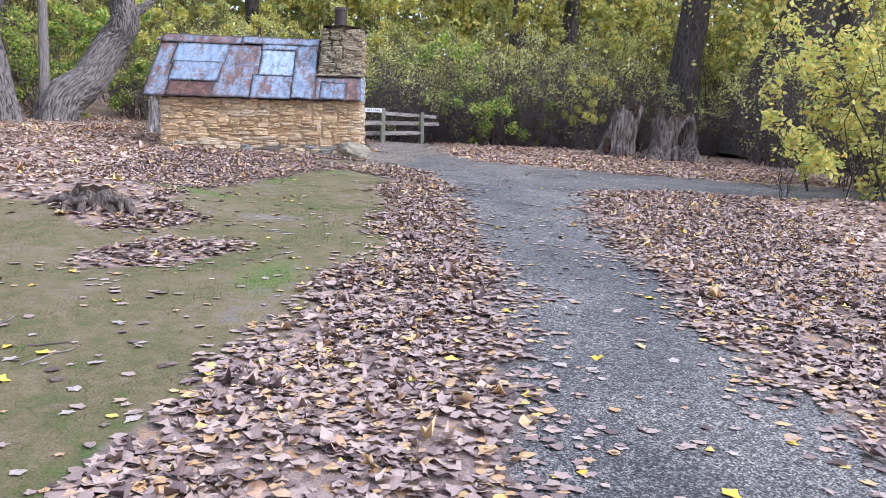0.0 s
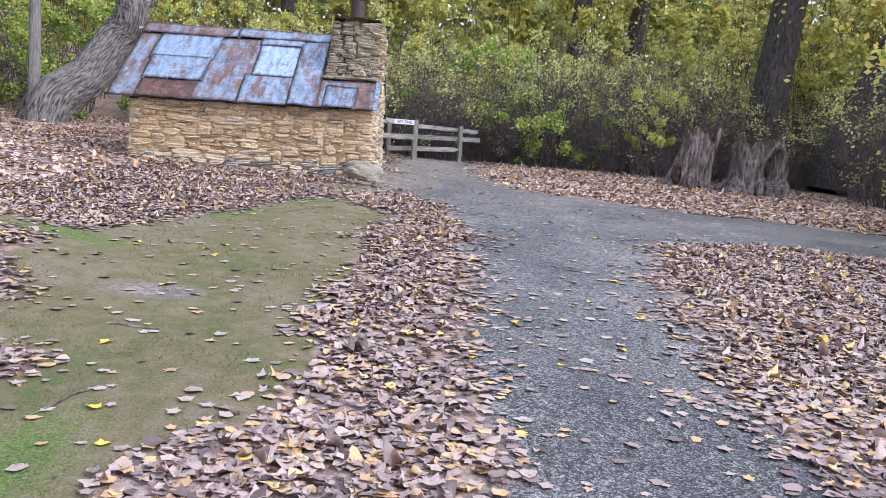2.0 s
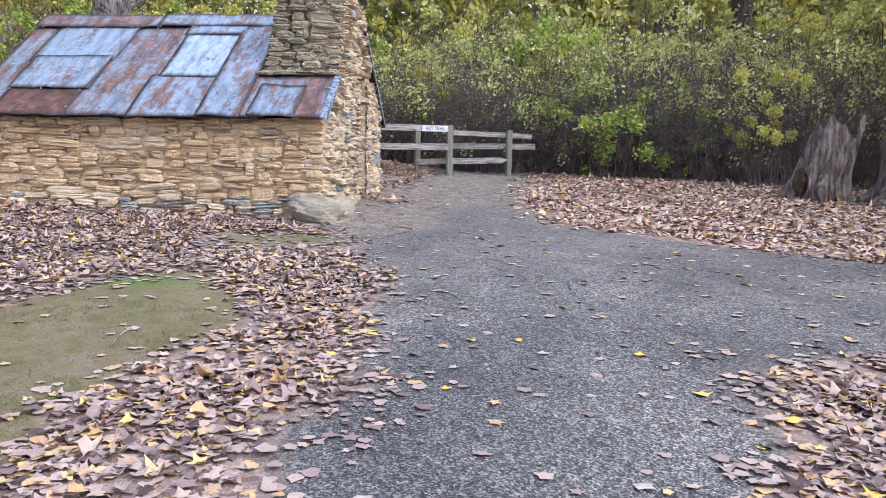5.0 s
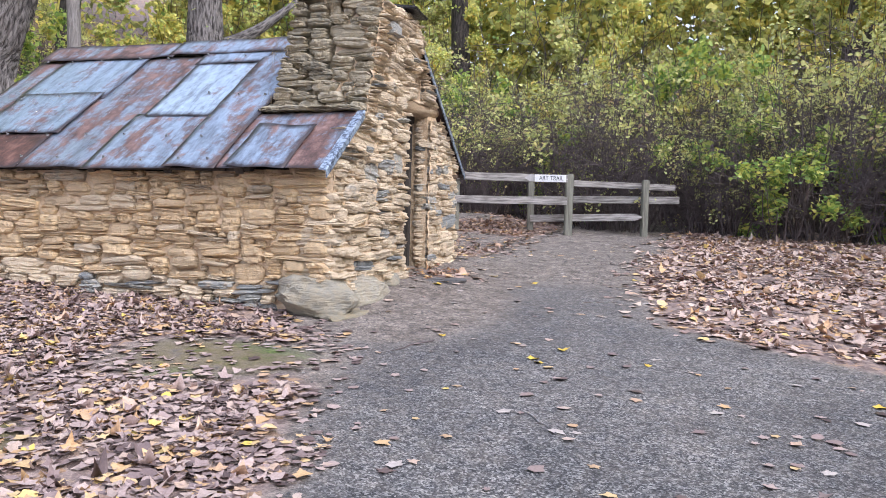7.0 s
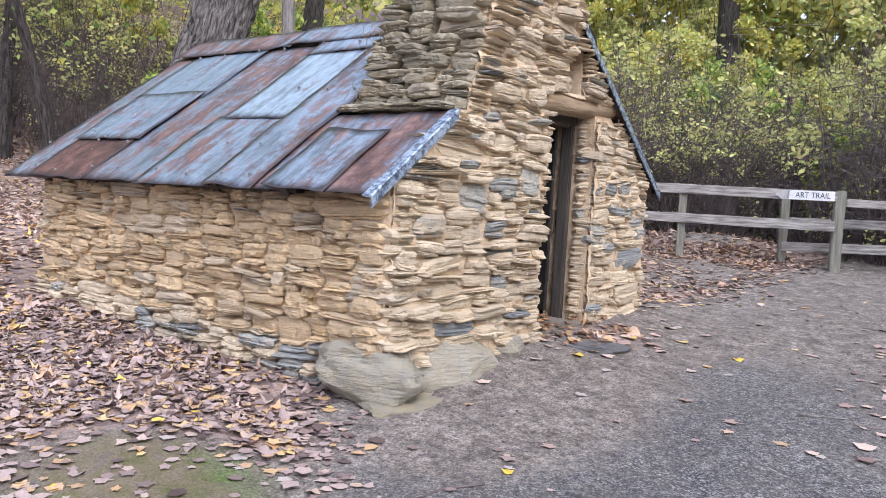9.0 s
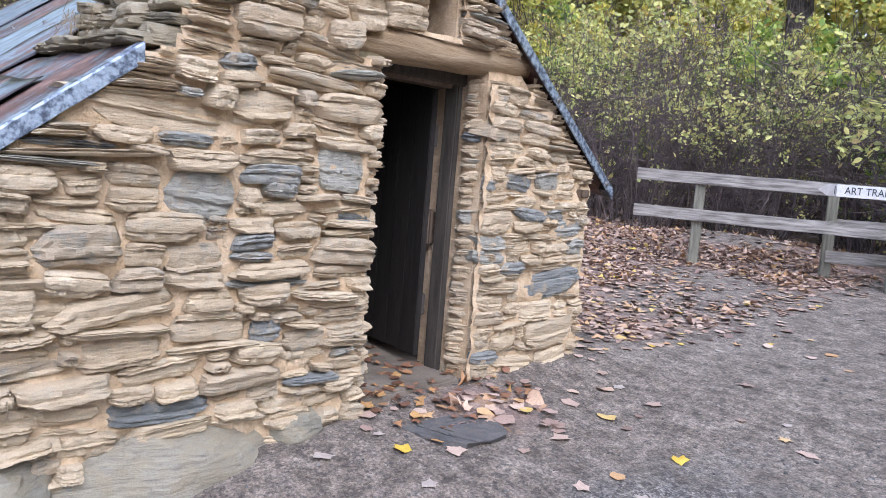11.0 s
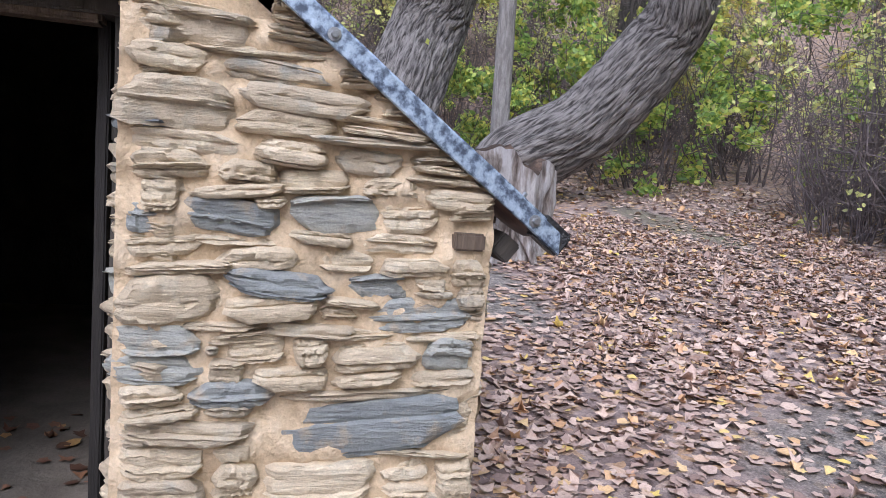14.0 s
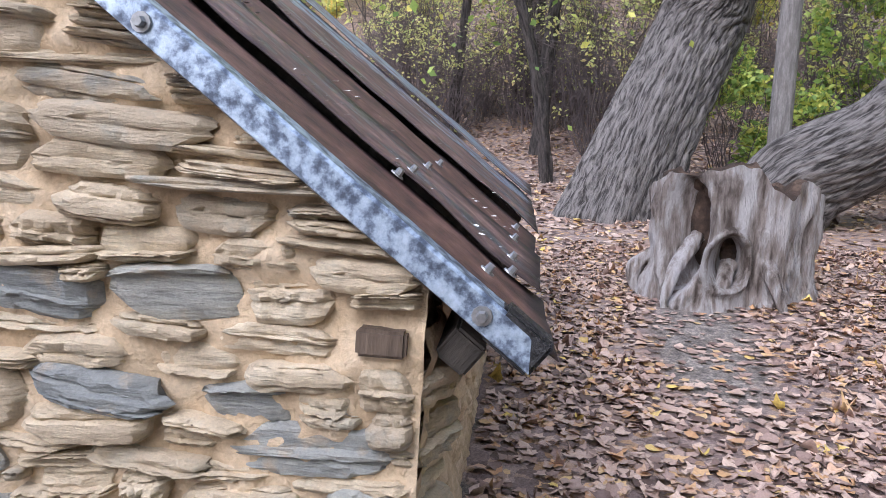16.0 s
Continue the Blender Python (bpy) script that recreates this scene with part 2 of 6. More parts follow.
GROUND = ground_material()
CLAY = mottled("clay_mortar", [(0.3, (0.46, 0.34, 0.215)), (0.5, (0.64, 0.495, 0.33)), (0.7, (0.76, 0.625, 0.455))], 9, 70, 0.95, 0.8, 0.012)
STONE = stone_material("schist", [(0.0, (0.34, 0.335, 0.3)), (0.15, (0.46, 0.42, 0.34)), (0.4, (0.57, 0.5, 0.38)), (0.7, (0.65, 0.565, 0.42)), (1.0, (0.71, 0.63, 0.49))], (0.64, 0.51, 0.35), 0.72)
STONE_CLAY = stone_material("clay_washed_schist", [(0.0, (0.36, 0.33, 0.27)), (0.1, (0.54, 0.42, 0.265)), (0.5, (0.66, 0.495, 0.29)), (1.0, (0.74, 0.58, 0.355))], smear=0.6)
STONE_GREY = stone_material("blue_grey_slate", [(0.0, (0.22, 0.24, 0.25)), (0.6, (0.34, 0.355, 0.345)), (1.0, (0.47, 0.465, 0.415))], smear=0.05)
STONE_FOOT = stone_material("grey_green_boulder", [(0.0, (0.28, 0.27, 0.225)), (1.0, (0.38, 0.36, 0.3))], (0.4, 0.35, 0.25), 0.45)
SLATE_DARK = stone_material("dark_slate", [(0.0, (0.09, 0.09, 0.095)), (1.0, (0.13, 0.13, 0.135))], (0.2, 0.17, 0.14), 0.1)
STONE_MOSSY = stone_material("weathered_chimney_schist", [(0.0, (0.2, 0.19, 0.15)), (0.5, (0.33, 0.3, 0.225)), (1.0, (0.46, 0.415, 0.32))], (0.34, 0.28, 0.17), 0.4)
IRON_BLUE = iron_material("galvanised_iron", 0.22, (0.27, 0.35, 0.46))
IRON_MIX = iron_material("rust_stained_iron", 0.36, (0.26, 0.33, 0.43))
IRON_RUST = iron_material("rusted_iron", 0.52, (0.23, 0.28, 0.36))
IRON_DARK = iron_material("dark_rusted_iron", 1.15, (0.15, 0.11, 0.1))
IRON_BLACKENED = iron_material("blackened_iron", 0.72, (0.13, 0.135, 0.15))
VERGE_ZINC = mottled("mottled_zinc", [(0.38, (0.075, 0.095, 0.135)), (0.46, (0.17, 0.215, 0.29)), (0.53, (0.33, 0.41, 0.52)), (0.64, (0.44, 0.53, 0.64))], 34, 90, 0.42, 0.2, 0.004, metal=0.45)
IRON_PALE = iron_material("pale_zinc_iron", 0.12, (0.36, 0.46, 0.58))
WOOD_GREY = mottled("silvered_timber", [(0.36, (0.15, 0.14, 0.13)), (0.5, (0.32, 0.305, 0.285)), (0.64, (0.48, 0.46, 0.43))], 3, 30, 0.85, 0.5, 0.008, (1, 12, 12))
WOOD_POST = mottled("green_grey_post", [(0.3, (0.13, 0.13, 0.105)), (0.6, (0.25, 0.25, 0.205)), (0.8, (0.34, 0.33, 0.28))], 3, 30, 0.85, 0.5, 0.008, (12, 12, 1))
WOOD_FRAME = mottled("brown_timber", [(0.3, (0.06, 0.042, 0.03)), (0.55, (0.125, 0.09, 0.064)), (0.75, (0.2, 0.15, 0.108))], 3, 30, 0.8, 0.5, 0.008, (10, 10, 1))
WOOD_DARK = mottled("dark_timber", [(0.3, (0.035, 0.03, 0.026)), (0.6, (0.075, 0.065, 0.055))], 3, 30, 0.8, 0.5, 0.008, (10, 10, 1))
# dark door boards, deepened to near black to paint in the indoor shade
WOOD_DOOR_SHADED = mottled("shade_darkened_door_boards", [(0.3, (0.008, 0.0065, 0.006)), (0.6, (0.017, 0.014, 0.012)), (0.8, (0.034, 0.028, 0.024))], 3, 30, 0.8, 0.5, 0.008, (10, 10, 1))
WOOD_LINTEL = mottled("weathered_log", [(0.3, (0.26, 0.18, 0.1)), (0.55, (0.4, 0.3, 0.19)), (0.75, (0.5, 0.4, 0.28))], 3, 30, 0.85, 0.7, 0.01, (10, 1, 10))
WOOD_STUMP = mottled("bleached_stump_wood", [(0.33, (0.09, 0.068, 0.056)), (0.45, (0.32, 0.275, 0.25)), (0.58, (0.6, 0.58, 0.58))], 3.2, 40, 0.9, 1.0, 0.03, (3.2, 3.2, 0.6))
STUMP_DARK = mottled("brown_stump_wood", [(0.34, (0.04, 0.03, 0.026)), (0.48, (0.16, 0.128, 0.112)), (0.64, (0.34, 0.295, 0.27))], 5, 30, 0.9, 1.0, 0.03, (3, 3, 0.5))
GRASS = island_colours("short_turf", [(0.0, (0.2, 0.16, 0.08)), (0.4, (0.26, 0.22, 0.1)), (0.7, (0.15, 0.18, 0.05)), (1.0, (0.1, 0.2, 0.04))], 0.8, 0.3)
ROT = mottled("rotten_heartwood", [(0.3, (0.02, 0.014, 0.01)), (0.55, (0.09, 0.055, 0.038)), (0.75, (0.24, 0.165, 0.115))], 9, 50, 0.95, 1.0, 0.03)
BARK = bark_material("furrowed_bark", (0.04, 0.035, 0.033), (0.28, 0.26, 0.247))
BARK_DARK = bark_material("dark_bark", (0.02, 0.017, 0.016), (0.1, 0.085, 0.078))
BARK_PALE = bark_material("smooth_grey_bark", (0.22, 0.205, 0.195), (0.36, 0.34, 0.325))
TWIG = mottled("thicket_twigs", [(0.3, (0.065, 0.052, 0.052)), (0.6, (0.16, 0.13, 0.128)), (0.8, (0.3, 0.255, 0.25))], 4, 30, 0.9, 0.2, 0.004)
SOIL = mottled("earth_floor", [(0.3, (0.12, 0.1, 0.08)), (0.55, (0.22, 0.19, 0.155)), (0.75, (0.3, 0.26, 0.22))], 3, 60, 0.95, 0.7, 0.01)
# inner clay near black: the dim room's shade is put into its colour
CLAY_SHADED = mottled("shade_darkened_inner_clay", [(0.3, (0.02, 0.017, 0.015)), (0.6, (0.05, 0.042, 0.036)), (0.8, (0.08, 0.068, 0.058))], 5, 60, 0.95, 0.6, 0.01)
MOSSY_CLAY = mottled("weathered_mossy_clay", [(0.3, (0.13, 0.115, 0.06)), (0.5, (0.25, 0.21, 0.13)), (0.7, (0.36, 0.3, 0.2))], 7, 60, 0.95, 0.8, 0.012)
BLACK = mottled("black_plastic", [(0.3, (0.008, 0.008, 0.009)), (0.7, (0.02, 0.02, 0.022))], 6, 40, 0.35, 0.6, 0.02)
SIGN_WHITE = mottled("sign_white", [(0.3, (0.68, 0.7, 0.72)), (0.7, (0.82, 0.83, 0.84))], 6, 60, 0.5, 0.1, 0.002)
SIGN_GREY = mottled("pale_grey_board", [(0.3, (0.36, 0.355, 0.36)), (0.7, (0.54, 0.535, 0.54))], 6, 60, 0.7, 0.2, 0.003)
SIGN_BLACK = mottled("sign_lettering", [(0.3, (0.02, 0.035, 0.05)), (0.7, (0.04, 0.055, 0.07))], 20, 90, 0.5, 0.05, 0.002)
STEEL = mottled("zinc_bolt", [(0.3, (0.25, 0.26, 0.27)), (0.7, (0.4, 0.41, 0.42))], 20, 90, 0.4, 0.2, 0.002, metal=0.8)
DEAD_LEAF = island_colours("fallen_leaves_mixed", [(0.0, (0.07, 0.045, 0.042)), (0.12, (0.2, 0.145, 0.138)), (0.4, (0.35, 0.265, 0.245)), (0.62, (0.43, 0.335, 0.303)),
                           (0.78, (0.49, 0.385, 0.325)), (0.88, (0.5, 0.31, 0.16)), (0.975, (0.62, 0.46, 0.24)), (1.0, (0.7, 0.53, 0.11))], 0.52)
WARM_LEAF = island_colours("russet_fallen_leaves", [(0.0, (0.12, 0.07, 0.06)), (0.12, (0.31, 0.215, 0.185)), (0.4, (0.49, 0.365, 0.31)), (0.62, (0.58, 0.45, 0.38)),
                           (0.78, (0.63, 0.5, 0.41)), (0.88, (0.54, 0.32, 0.16)), (0.975, (0.66, 0.48, 0.26)), (1.0, (0.7, 0.53, 0.11))], 0.56)
RUSSET_LEAF = island_colours("dark_russet_fallen_leaves", [(0.0, (0.09, 0.055, 0.046)), (0.12, (0.24, 0.16, 0.132)), (0.4, (0.4, 0.285, 0.235)), (0.62, (0.5, 0.37, 0.3)),
                             (0.78, (0.57, 0.43, 0.345)), (0.88, (0.5, 0.28, 0.14)), (0.975, (0.6, 0.42, 0.22)), (1.0, (0.68, 0.51, 0.11))], 0.56)
DOOR_LEAF = island_colours("orange_brown_leaves", [(0.0, (0.1, 0.05, 0.03)), (0.4, (0.24, 0.12, 0.075)), (0.75, (0.38, 0.2, 0.1)), (1.0, (0.52, 0.32, 0.12))], 0.65)
GREY_LEAF = mottled("damp_grey_leaf", [(0.3, (0.36, 0.31, 0.285)), (0.7, (0.56, 0.5, 0.46))], 20, 90, 0.6, 0.3, 0.004, shift=True)
YELLOW_LEAF = mottled("yellow_leaf", [(0.3, (0.6, 0.38, 0.035)), (0.7, (0.75, 0.58, 0.1))], 20, 90, 0.6, 0.3, 0.004, shift=True)
TAN_LEAF = mottled("tan_leaf", [(0.3, (0.36, 0.22, 0.12)), (0.7, (0.56, 0.4, 0.25))], 20, 90, 0.6, 0.3, 0.004, shift=True)
LEAF_GREEN = island_colours("turning_green_leaves", [(0.0, (0.12, 0.22, 0.06)), (0.4, (0.34, 0.5, 0.13)), (0.75, (0.6, 0.7, 0.17)), (1.0, (0.76, 0.7, 0.16))], 0.5, 0.42)
LEAF_YELLOW = island_colours("yellow_autumn_leaves", [(0.0, (0.34, 0.42, 0.13)), (0.4, (0.64, 0.67, 0.2)), (0.8, (0.86, 0.8, 0.23)), (1.0, (0.82, 0.6, 0.15))], 0.5, 0.42)
LEAF_OLIVE = island_colours("thin_lime_leaves", [(0.0, (0.34, 0.37, 0.16)), (0.4, (0.6, 0.66, 0.25)), (0.85, (0.82, 0.8, 0.3)), (1.0, (0.48, 0.34, 0.2))], 0.5, 0.42)


# ---- mesh helpers ----
def mesh_np(name, verts, faces, mat=None, smooth=False):
    """A mesh from an array of points and an array of faces with one number of corners."""
    verts, faces = np.asarray(verts, np.float32), np.asarray(faces, np.int32)
    me = bpy.data.meshes.new(name)
    k = faces.shape[1]
    me.vertices.add(len(verts))
    me.vertices.foreach_set("co", verts.ravel())
    me.loops.add(faces.size)
    me.loops.foreach_set("vertex_index", faces.ravel())
    me.polygons.add(len(faces))
    me.polygons.foreach_set("loop_start", np.arange(len(faces), dtype=np.int32) * k)
    if smooth:
        me.polygons.foreach_set("use_smooth", np.ones(len(faces), bool))
    me.update(calc_edges=True)
    me.validate()
    if mat:
        me.materials.append(mat)
    return me


def part(name, data, mat, parent, label="", m=None):
    """One mesh object under a thing or a part, from a bmesh or a mesh."""
    if isinstance(data, bmesh.types.BMesh):
        me = bpy.data.meshes.new(name)
        data.normal_update()
        data.to_mesh(me)
        data.free()
        data = me
    if mat and not data.materials:
        data.materials.append(mat)
    ob = new(name, data)
    ob.parent = parent
    if m is not None:
        ob.matrix_basis = m
    if label:
        ob["label"] = label
    return ob


def thing(name, m, label, category, group="", kind=""):
    e = new(name)
    e.matrix_basis = m
    e.empty_display_size = 0.2
    return tagged(e, label, category, group, kind)


def board(size, bevel=0.006, wobble=0.0, cuts=0, seed=0):
    """A sawn board or block with eased edges and a slight warp, centred on its middle."""
    bm = bmesh.new()
    bmesh.ops.create_cube(bm, size=1)
    bmesh.ops.scale(bm, vec=size, verts=bm.verts)
    if cuts:
        ax = max(range(3), key=lambda i: size[i])
        bmesh.ops.subdivide_edges(bm, edges=[e for e in bm.edges if abs((e.verts[0].co - e.verts[1].co)[ax]) > size[ax] * 0.9], cuts=cuts, use_grid_fill=True)
    bmesh.ops.bevel(bm, geom=[e for e in bm.edges if len(e.link_faces) == 2 and e.calc_face_angle(0) > 0.5], offset=bevel, segments=2, affect="EDGES")
    for v in bm.verts:
        v.co += noise.noise_vector(v.co * 3 + Vector((seed * 7.1, seed, 0))) * wobble
    return bm


def prism(outline, axis, lo, hi, bevel=0.0):
    """A closed prism over an outline in the plane across the axis 0 or 1; its corners as (other, z)."""
    bm = bmesh.new()
    rings = []
    for d in (lo, hi):
        rings.append([bm.verts.new((d, a, z) if axis == 0 else (a, d, z)) for a, z in outline])
    k = len(outline)
    bm.faces.new(rings[0][::-1]), bm.faces.new(rings[1])
    for i in range(k):
        bm.faces.new((rings[0][i], rings[0][(i + 1) % k], rings[1][(i + 1) % k], rings[1][i]))
    bmesh.ops.recalc_face_normals(bm, faces=bm.faces)
    if bevel:
        bmesh.ops.bevel(bm, geom=list(bm.edges), offset=bevel, segments=2, affect="EDGES")
    return bm


def tube(points, radii, sides=8, rough=0.0, seed=0, flute=0.0, cap=True):
    """A tapered tube along points, its surface ridged lengthways; arrays of points and quads."""
    pts = [Vector(p) for p in points]
    vs, fs = [], []
    ref = Vector((0.3, 1, 0.2))
    for i, (p, r) in enumerate(zip(pts, radii)):
        d = (pts[min(i + 1, len(pts) - 1)] - pts[max(i - 1, 0)]).normalized()
        a = d.cross(ref).normalized()
        c = d.cross(a)
        for j in range(sides):
            w = 2 * math.pi * j / sides
            k = r
            if flute:
                k += r * flute * math.sin(5 * w + seed) * max(0, 1 - i / (0.35 * len(pts)))
            q = p + (a * math.cos(w) + c * math.sin(w)) * k
            if rough:
                s = noise.noise(Vector((math.cos(w) * r * 8, math.sin(w) * r * 8, i * 0.22 + seed)))
                s2 = noise.noise(Vector((math.cos(w) * r * 3, math.sin(w) * r * 3, i * 0.07 + seed)))
                q += (q - p).normalized() * ((0.5 - min(0.5, abs(s) * 2.2)) * rough * -2 + s2 * rough)
            vs.append(q)
    for i in range(len(pts) - 1):
        for j in range(sides):
            fs.append((i * sides + j, i * sides + (j + 1) % sides, (i + 1) * sides + (j + 1) % sides, (i + 1) * sides + j))
    if cap:
        for i, p in ((0, pts[0]), (len(pts) - 1, pts[-1])):
            vs.append(p)
            for j in range(0, sides):
                fs.append((len(vs) - 1, i * sides + j, i * sides + (j + 1) % sides, i * sides + (j + 1) % sides))
    return vs, fs


def tube_mesh(name, mat, *args, **kw):
    vs, fs = tube(*args, **kw)
    me = bpy.data.meshes.new(name)
    me.from_pydata(vs, [], [tuple(dict.fromkeys(f)) for f in fs])
    for p in me.polygons:
        p.use_smooth = True
    me.materials.append(mat)
    pts, radii, sides = [Vector(p) for p in args[0]], args[1], args[2]
    run, grain = 0.0, []
    for i, r in enumerate(radii):
        run += (pts[i] - pts[i - 1]).length if i else 0.0
        grain += [(math.cos(2 * math.pi * j / sides) * r, math.sin(2 * math.pi * j / sides) * r, run) for j in range(sides)]
    grain += [(0, 0, 0)] * (len(vs) - len(grain))
    at = me.attributes.new("grain", "FLOAT_VECTOR", "POINT")
    at.data.foreach_set("vector", np.array(grain, np.float32).ravel())
    me.update()
    return me


def leaf_field(name, mat, xyz, size, rng, flat=0.35, curl=0.35):
    """Many curled leaves in one mesh, each about its point: five blunt lobes, notched more or less, lying within a tilt of level."""
    k = len(xyz)
    w = np.arange(10) * math.pi / 5 + math.pi / 2
    r = np.array([0.62, 0.5, 0.52, 0.47, 0.48, 0.4, 0.48, 0.47, 0.52, 0.5])[None] * rng.uniform(0.85, 1.15, (k, 10))
    r[:, 1::2] *= rng.uniform(0.58, 1.0, (k, 1))
    p = np.stack([np.cos(w)[None] * r, np.sin(w)[None] * r], -1)
    p = np.concatenate([p, np.zeros((k, 1, 2))], 1) * size[:, None, None] * 1.08
    p[:, :, 0] *= rng.uniform(0.72, 1.08, (k, 1))
    dry = np.where(rng.uniform(0, 1, k) < 0.12, 2.2, 0.62)
    flat, curl = np.broadcast_to(flat, k) * dry, np.broadcast_to(curl, k) * dry
    cu, cv = rng.uniform(-0.5, 1.2, (k, 1)) * curl[:, None], rng.uniform(-0.8, 0.8, (k, 1)) * curl[:, None]
    z = (p[:, :, 0] ** 2 * cu * 4 + p[:, :, 1] ** 2 * cv * 2) / size[:, None] + rng.normal(0, 0.05, (k, 11)) * size[:, None] * np.minimum(1, curl * 2)[:, None]
    p3 = np.concatenate([p, z[:, :, None]], 2)
    a, tx, ty = rng.uniform(0, 2 * np.pi, k), rng.normal(0, 1, k) * flat, rng.normal(0, 1, k) * flat
    p3 = rotate(p3, a, tx, ty)
    p3 += xyz[:, None, :]
    tri = np.array([(10, i, (i + 1) % 10) for i in range(10)])
    return mesh_np(name, p3.reshape(-1, 3), (tri[None] + (np.arange(k) * 11)[:, None, None]).reshape(-1, 3), mat)


def rotate(p, a, tx, ty):
    """Turns each group of points about its own x, y and then z."""
    x, y, z = p[..., 0], p[..., 1], p[..., 2]
    c, s = np.cos(tx)[:, None], np.sin(tx)[:, None]
    y, z = y * c - z * s, y * s + z * c
    c, s = np.cos(ty)[:, None], np.sin(ty)[:, None]
    x, z = x * c + z * s, -x * s + z * c
    c, s = np.cos(a)[:, None], np.sin(a)[:, None]
    return np.stack([x * c - y * s, x * s + y * c, z], -1)


def leaf_spray(name, mat, xyz, size, rng, coarse=False):
    """Many small leaves of a bush or a crown, turned every way: a folded diamond each."""
    k = len(xyz)
    base = np.array([(0, -0.5, 0), (0.27, -0.22, 0.06), (0.28, 0.15, 0.08), (0, 0.58, 0), (-0.28, 0.15, 0.08), (-0.27, -0.22, 0.06)])
    if coarse:
        base = np.array([(0, -0.5, 0), (0.34, 0, 0.08), (0, 0.55, 0), (-0.34, 0, 0.08)])
    p = base[None] * size[:, None, None]
    p = rotate(p, rng.uniform(0, 6.28, k), rng.normal(0, 0.9, k), rng.normal(0, 0.9, k)) + xyz[:, None, :]
    tri = np.array([(0, 1, 2), (0, 2, 3)] if coarse else [(0, 1, 2), (0, 2, 3), (0, 3, 4), (0, 4, 5)])
    return mesh_np(name, p.reshape(-1, 3), (tri[None] + (np.arange(k) * len(base))[:, None, None]).reshape(-1, 3), mat)


def twig_field(name, mat, starts, ends, r0, r1, rng, steps=3, bend=0.12):
    """Many thin three-sided twigs in one mesh, each bent a little on its way."""
    starts, ends = np.asarray(starts), np.asarray(ends)
    k = len(starts)
    t = np.linspace(0, 1, steps + 1)
    p = starts[:, None] + (ends - starts)[:, None] * t[None, :, None]
    ln = np.linalg.norm(ends - starts, axis=1)[:, None, None]
    p[:, 1:] += rng.normal(0, 1, (k, steps, 3)) * bend * ln * 0.5
    r = (np.asarray(r0)[:, None] * (1 - t) + np.asarray(r1)[:, None] * t)
    w = np.array([0, 2.094, 4.188])
    d = (ends - starts) / np.maximum(ln[:, 0], 1e-6)
    ref = np.where(np.abs(d[:, 2:3]) > 0.8, [[1.0, 0, 0]], [[0, 0, 1.0]])
    a = np.cross(d, ref)
    a /= np.linalg.norm(a, axis=1)[:, None]
    c = np.cross(d, a)
    off = a[:, None, None] * np.cos(w)[None, None, :, None] + c[:, None, None] * np.sin(w)[None, None, :, None]
    v = p[:, :, None] + off * r[:, :, None, None]
    q = []
    for i in range(steps):
        for j in range(3):
            q.append((i * 3 + j, i * 3 + (j + 1) % 3, i * 3 + 3 + (j + 1) % 3, i * 3 + 3 + j))
    n = 3 * (steps + 1)
    return mesh_np(name, v.reshape(-1, 3), (np.array(q)[None] + (np.arange(k) * n)[:, None, None]).reshape(-1, 4), mat)


# ---- the lie of the land ----
def soft(v, w=1.0):
    return np.logaddexp(0, np.asarray(v, float) / w) * w


HUT_AT, HUT_TURN = (-1.80, 16.42), 6.5
HUT = pose(HUT_AT[0], HUT_AT[1], 0, 0, 0, HUT_TURN)


def hut_local(x, y):
    a = radians(HUT_TURN)
    dx, dy = x - HUT_AT[0], y - HUT_AT[1]
    return dx * math.cos(a) + dy * math.sin(a), -dx * math.sin(a) + dy * math.cos(a)


def waves(x, y, s):
    return np.sin(x * 1.7 * s + 1.3 * np.sin(y * 0.9 * s)) * np.sin(y * 1.9 * s + 0.7 + 1.1 * np.sin(x * 1.1 * s)) + 0.5 * np.sin(3.1 * s * x + 2.3 * s * y) * np.sin(2.7 * s * y - 1.9 * s * x)


def sig(v, w):
    return 1 / (1 + np.exp(-np.clip(v / w, -40, 40)))


def height(x, y):
    """The height of the ground: a slope up past the hut, falling to the east, hillsides beyond."""
    x, y = np.asarray(x, float), np.asarray(y, float)
    h = 0
    for d in (-1.2, -0.6, 0, 0.6, 1.2):
        h = h + 0.2 * np.interp(y + d, [-8, 0, 5, 9, 13, 16.5, 20, 24.5, 33], [-0.6, -0.03, 0.53, 0.92, 1.25, 1.51, 1.66, 1.96, 2.35])
    h = h + 0.03 * soft(-x, 0.3) - 0.045 * soft(x, 0.3) + 0.045 * soft(x - 7)
    h = h + 0.035 * soft(-(x + 4.5)) + 0.36 * soft(-(x + 15.5)) + 0.1 * soft(y - 33) + 0.25 * soft(x - 22)
    h = h - 0.36 * soft(-(x + 70)) - 0.1 * soft(y - 90) - 0.25 * soft(x - 80)
    h = h + 0.22 * np.exp(-((x + 4.0) ** 2 + (y - 8.7) ** 2) / 1.6) + 0.2 * np.exp(-((x + 4.2) ** 2 / 1.2 + (y - 25.3) ** 2 / 0.7))
    h = h + 0.016 * waves(x, y, 0.9) + 0.01 * waves(y, x, 2.3)
    h = h + 0.14 * sig(y - 18.5, 0.9) * sig(x - 1.6, 0.9)
    u, v = hut_local(x, y)
    h = h + 0.1 * np.exp(-((u + 0.1) / 0.55) ** 2) * sig(v - 0.9, 0.3) * sig(4.0 - v, 0.3)
    return h - 0.4 * ((u < -0.12) & (u > -3.9) & (v > 0.12) & (v < 3.3))


def zed(x, y):
    return float(height(x, y))


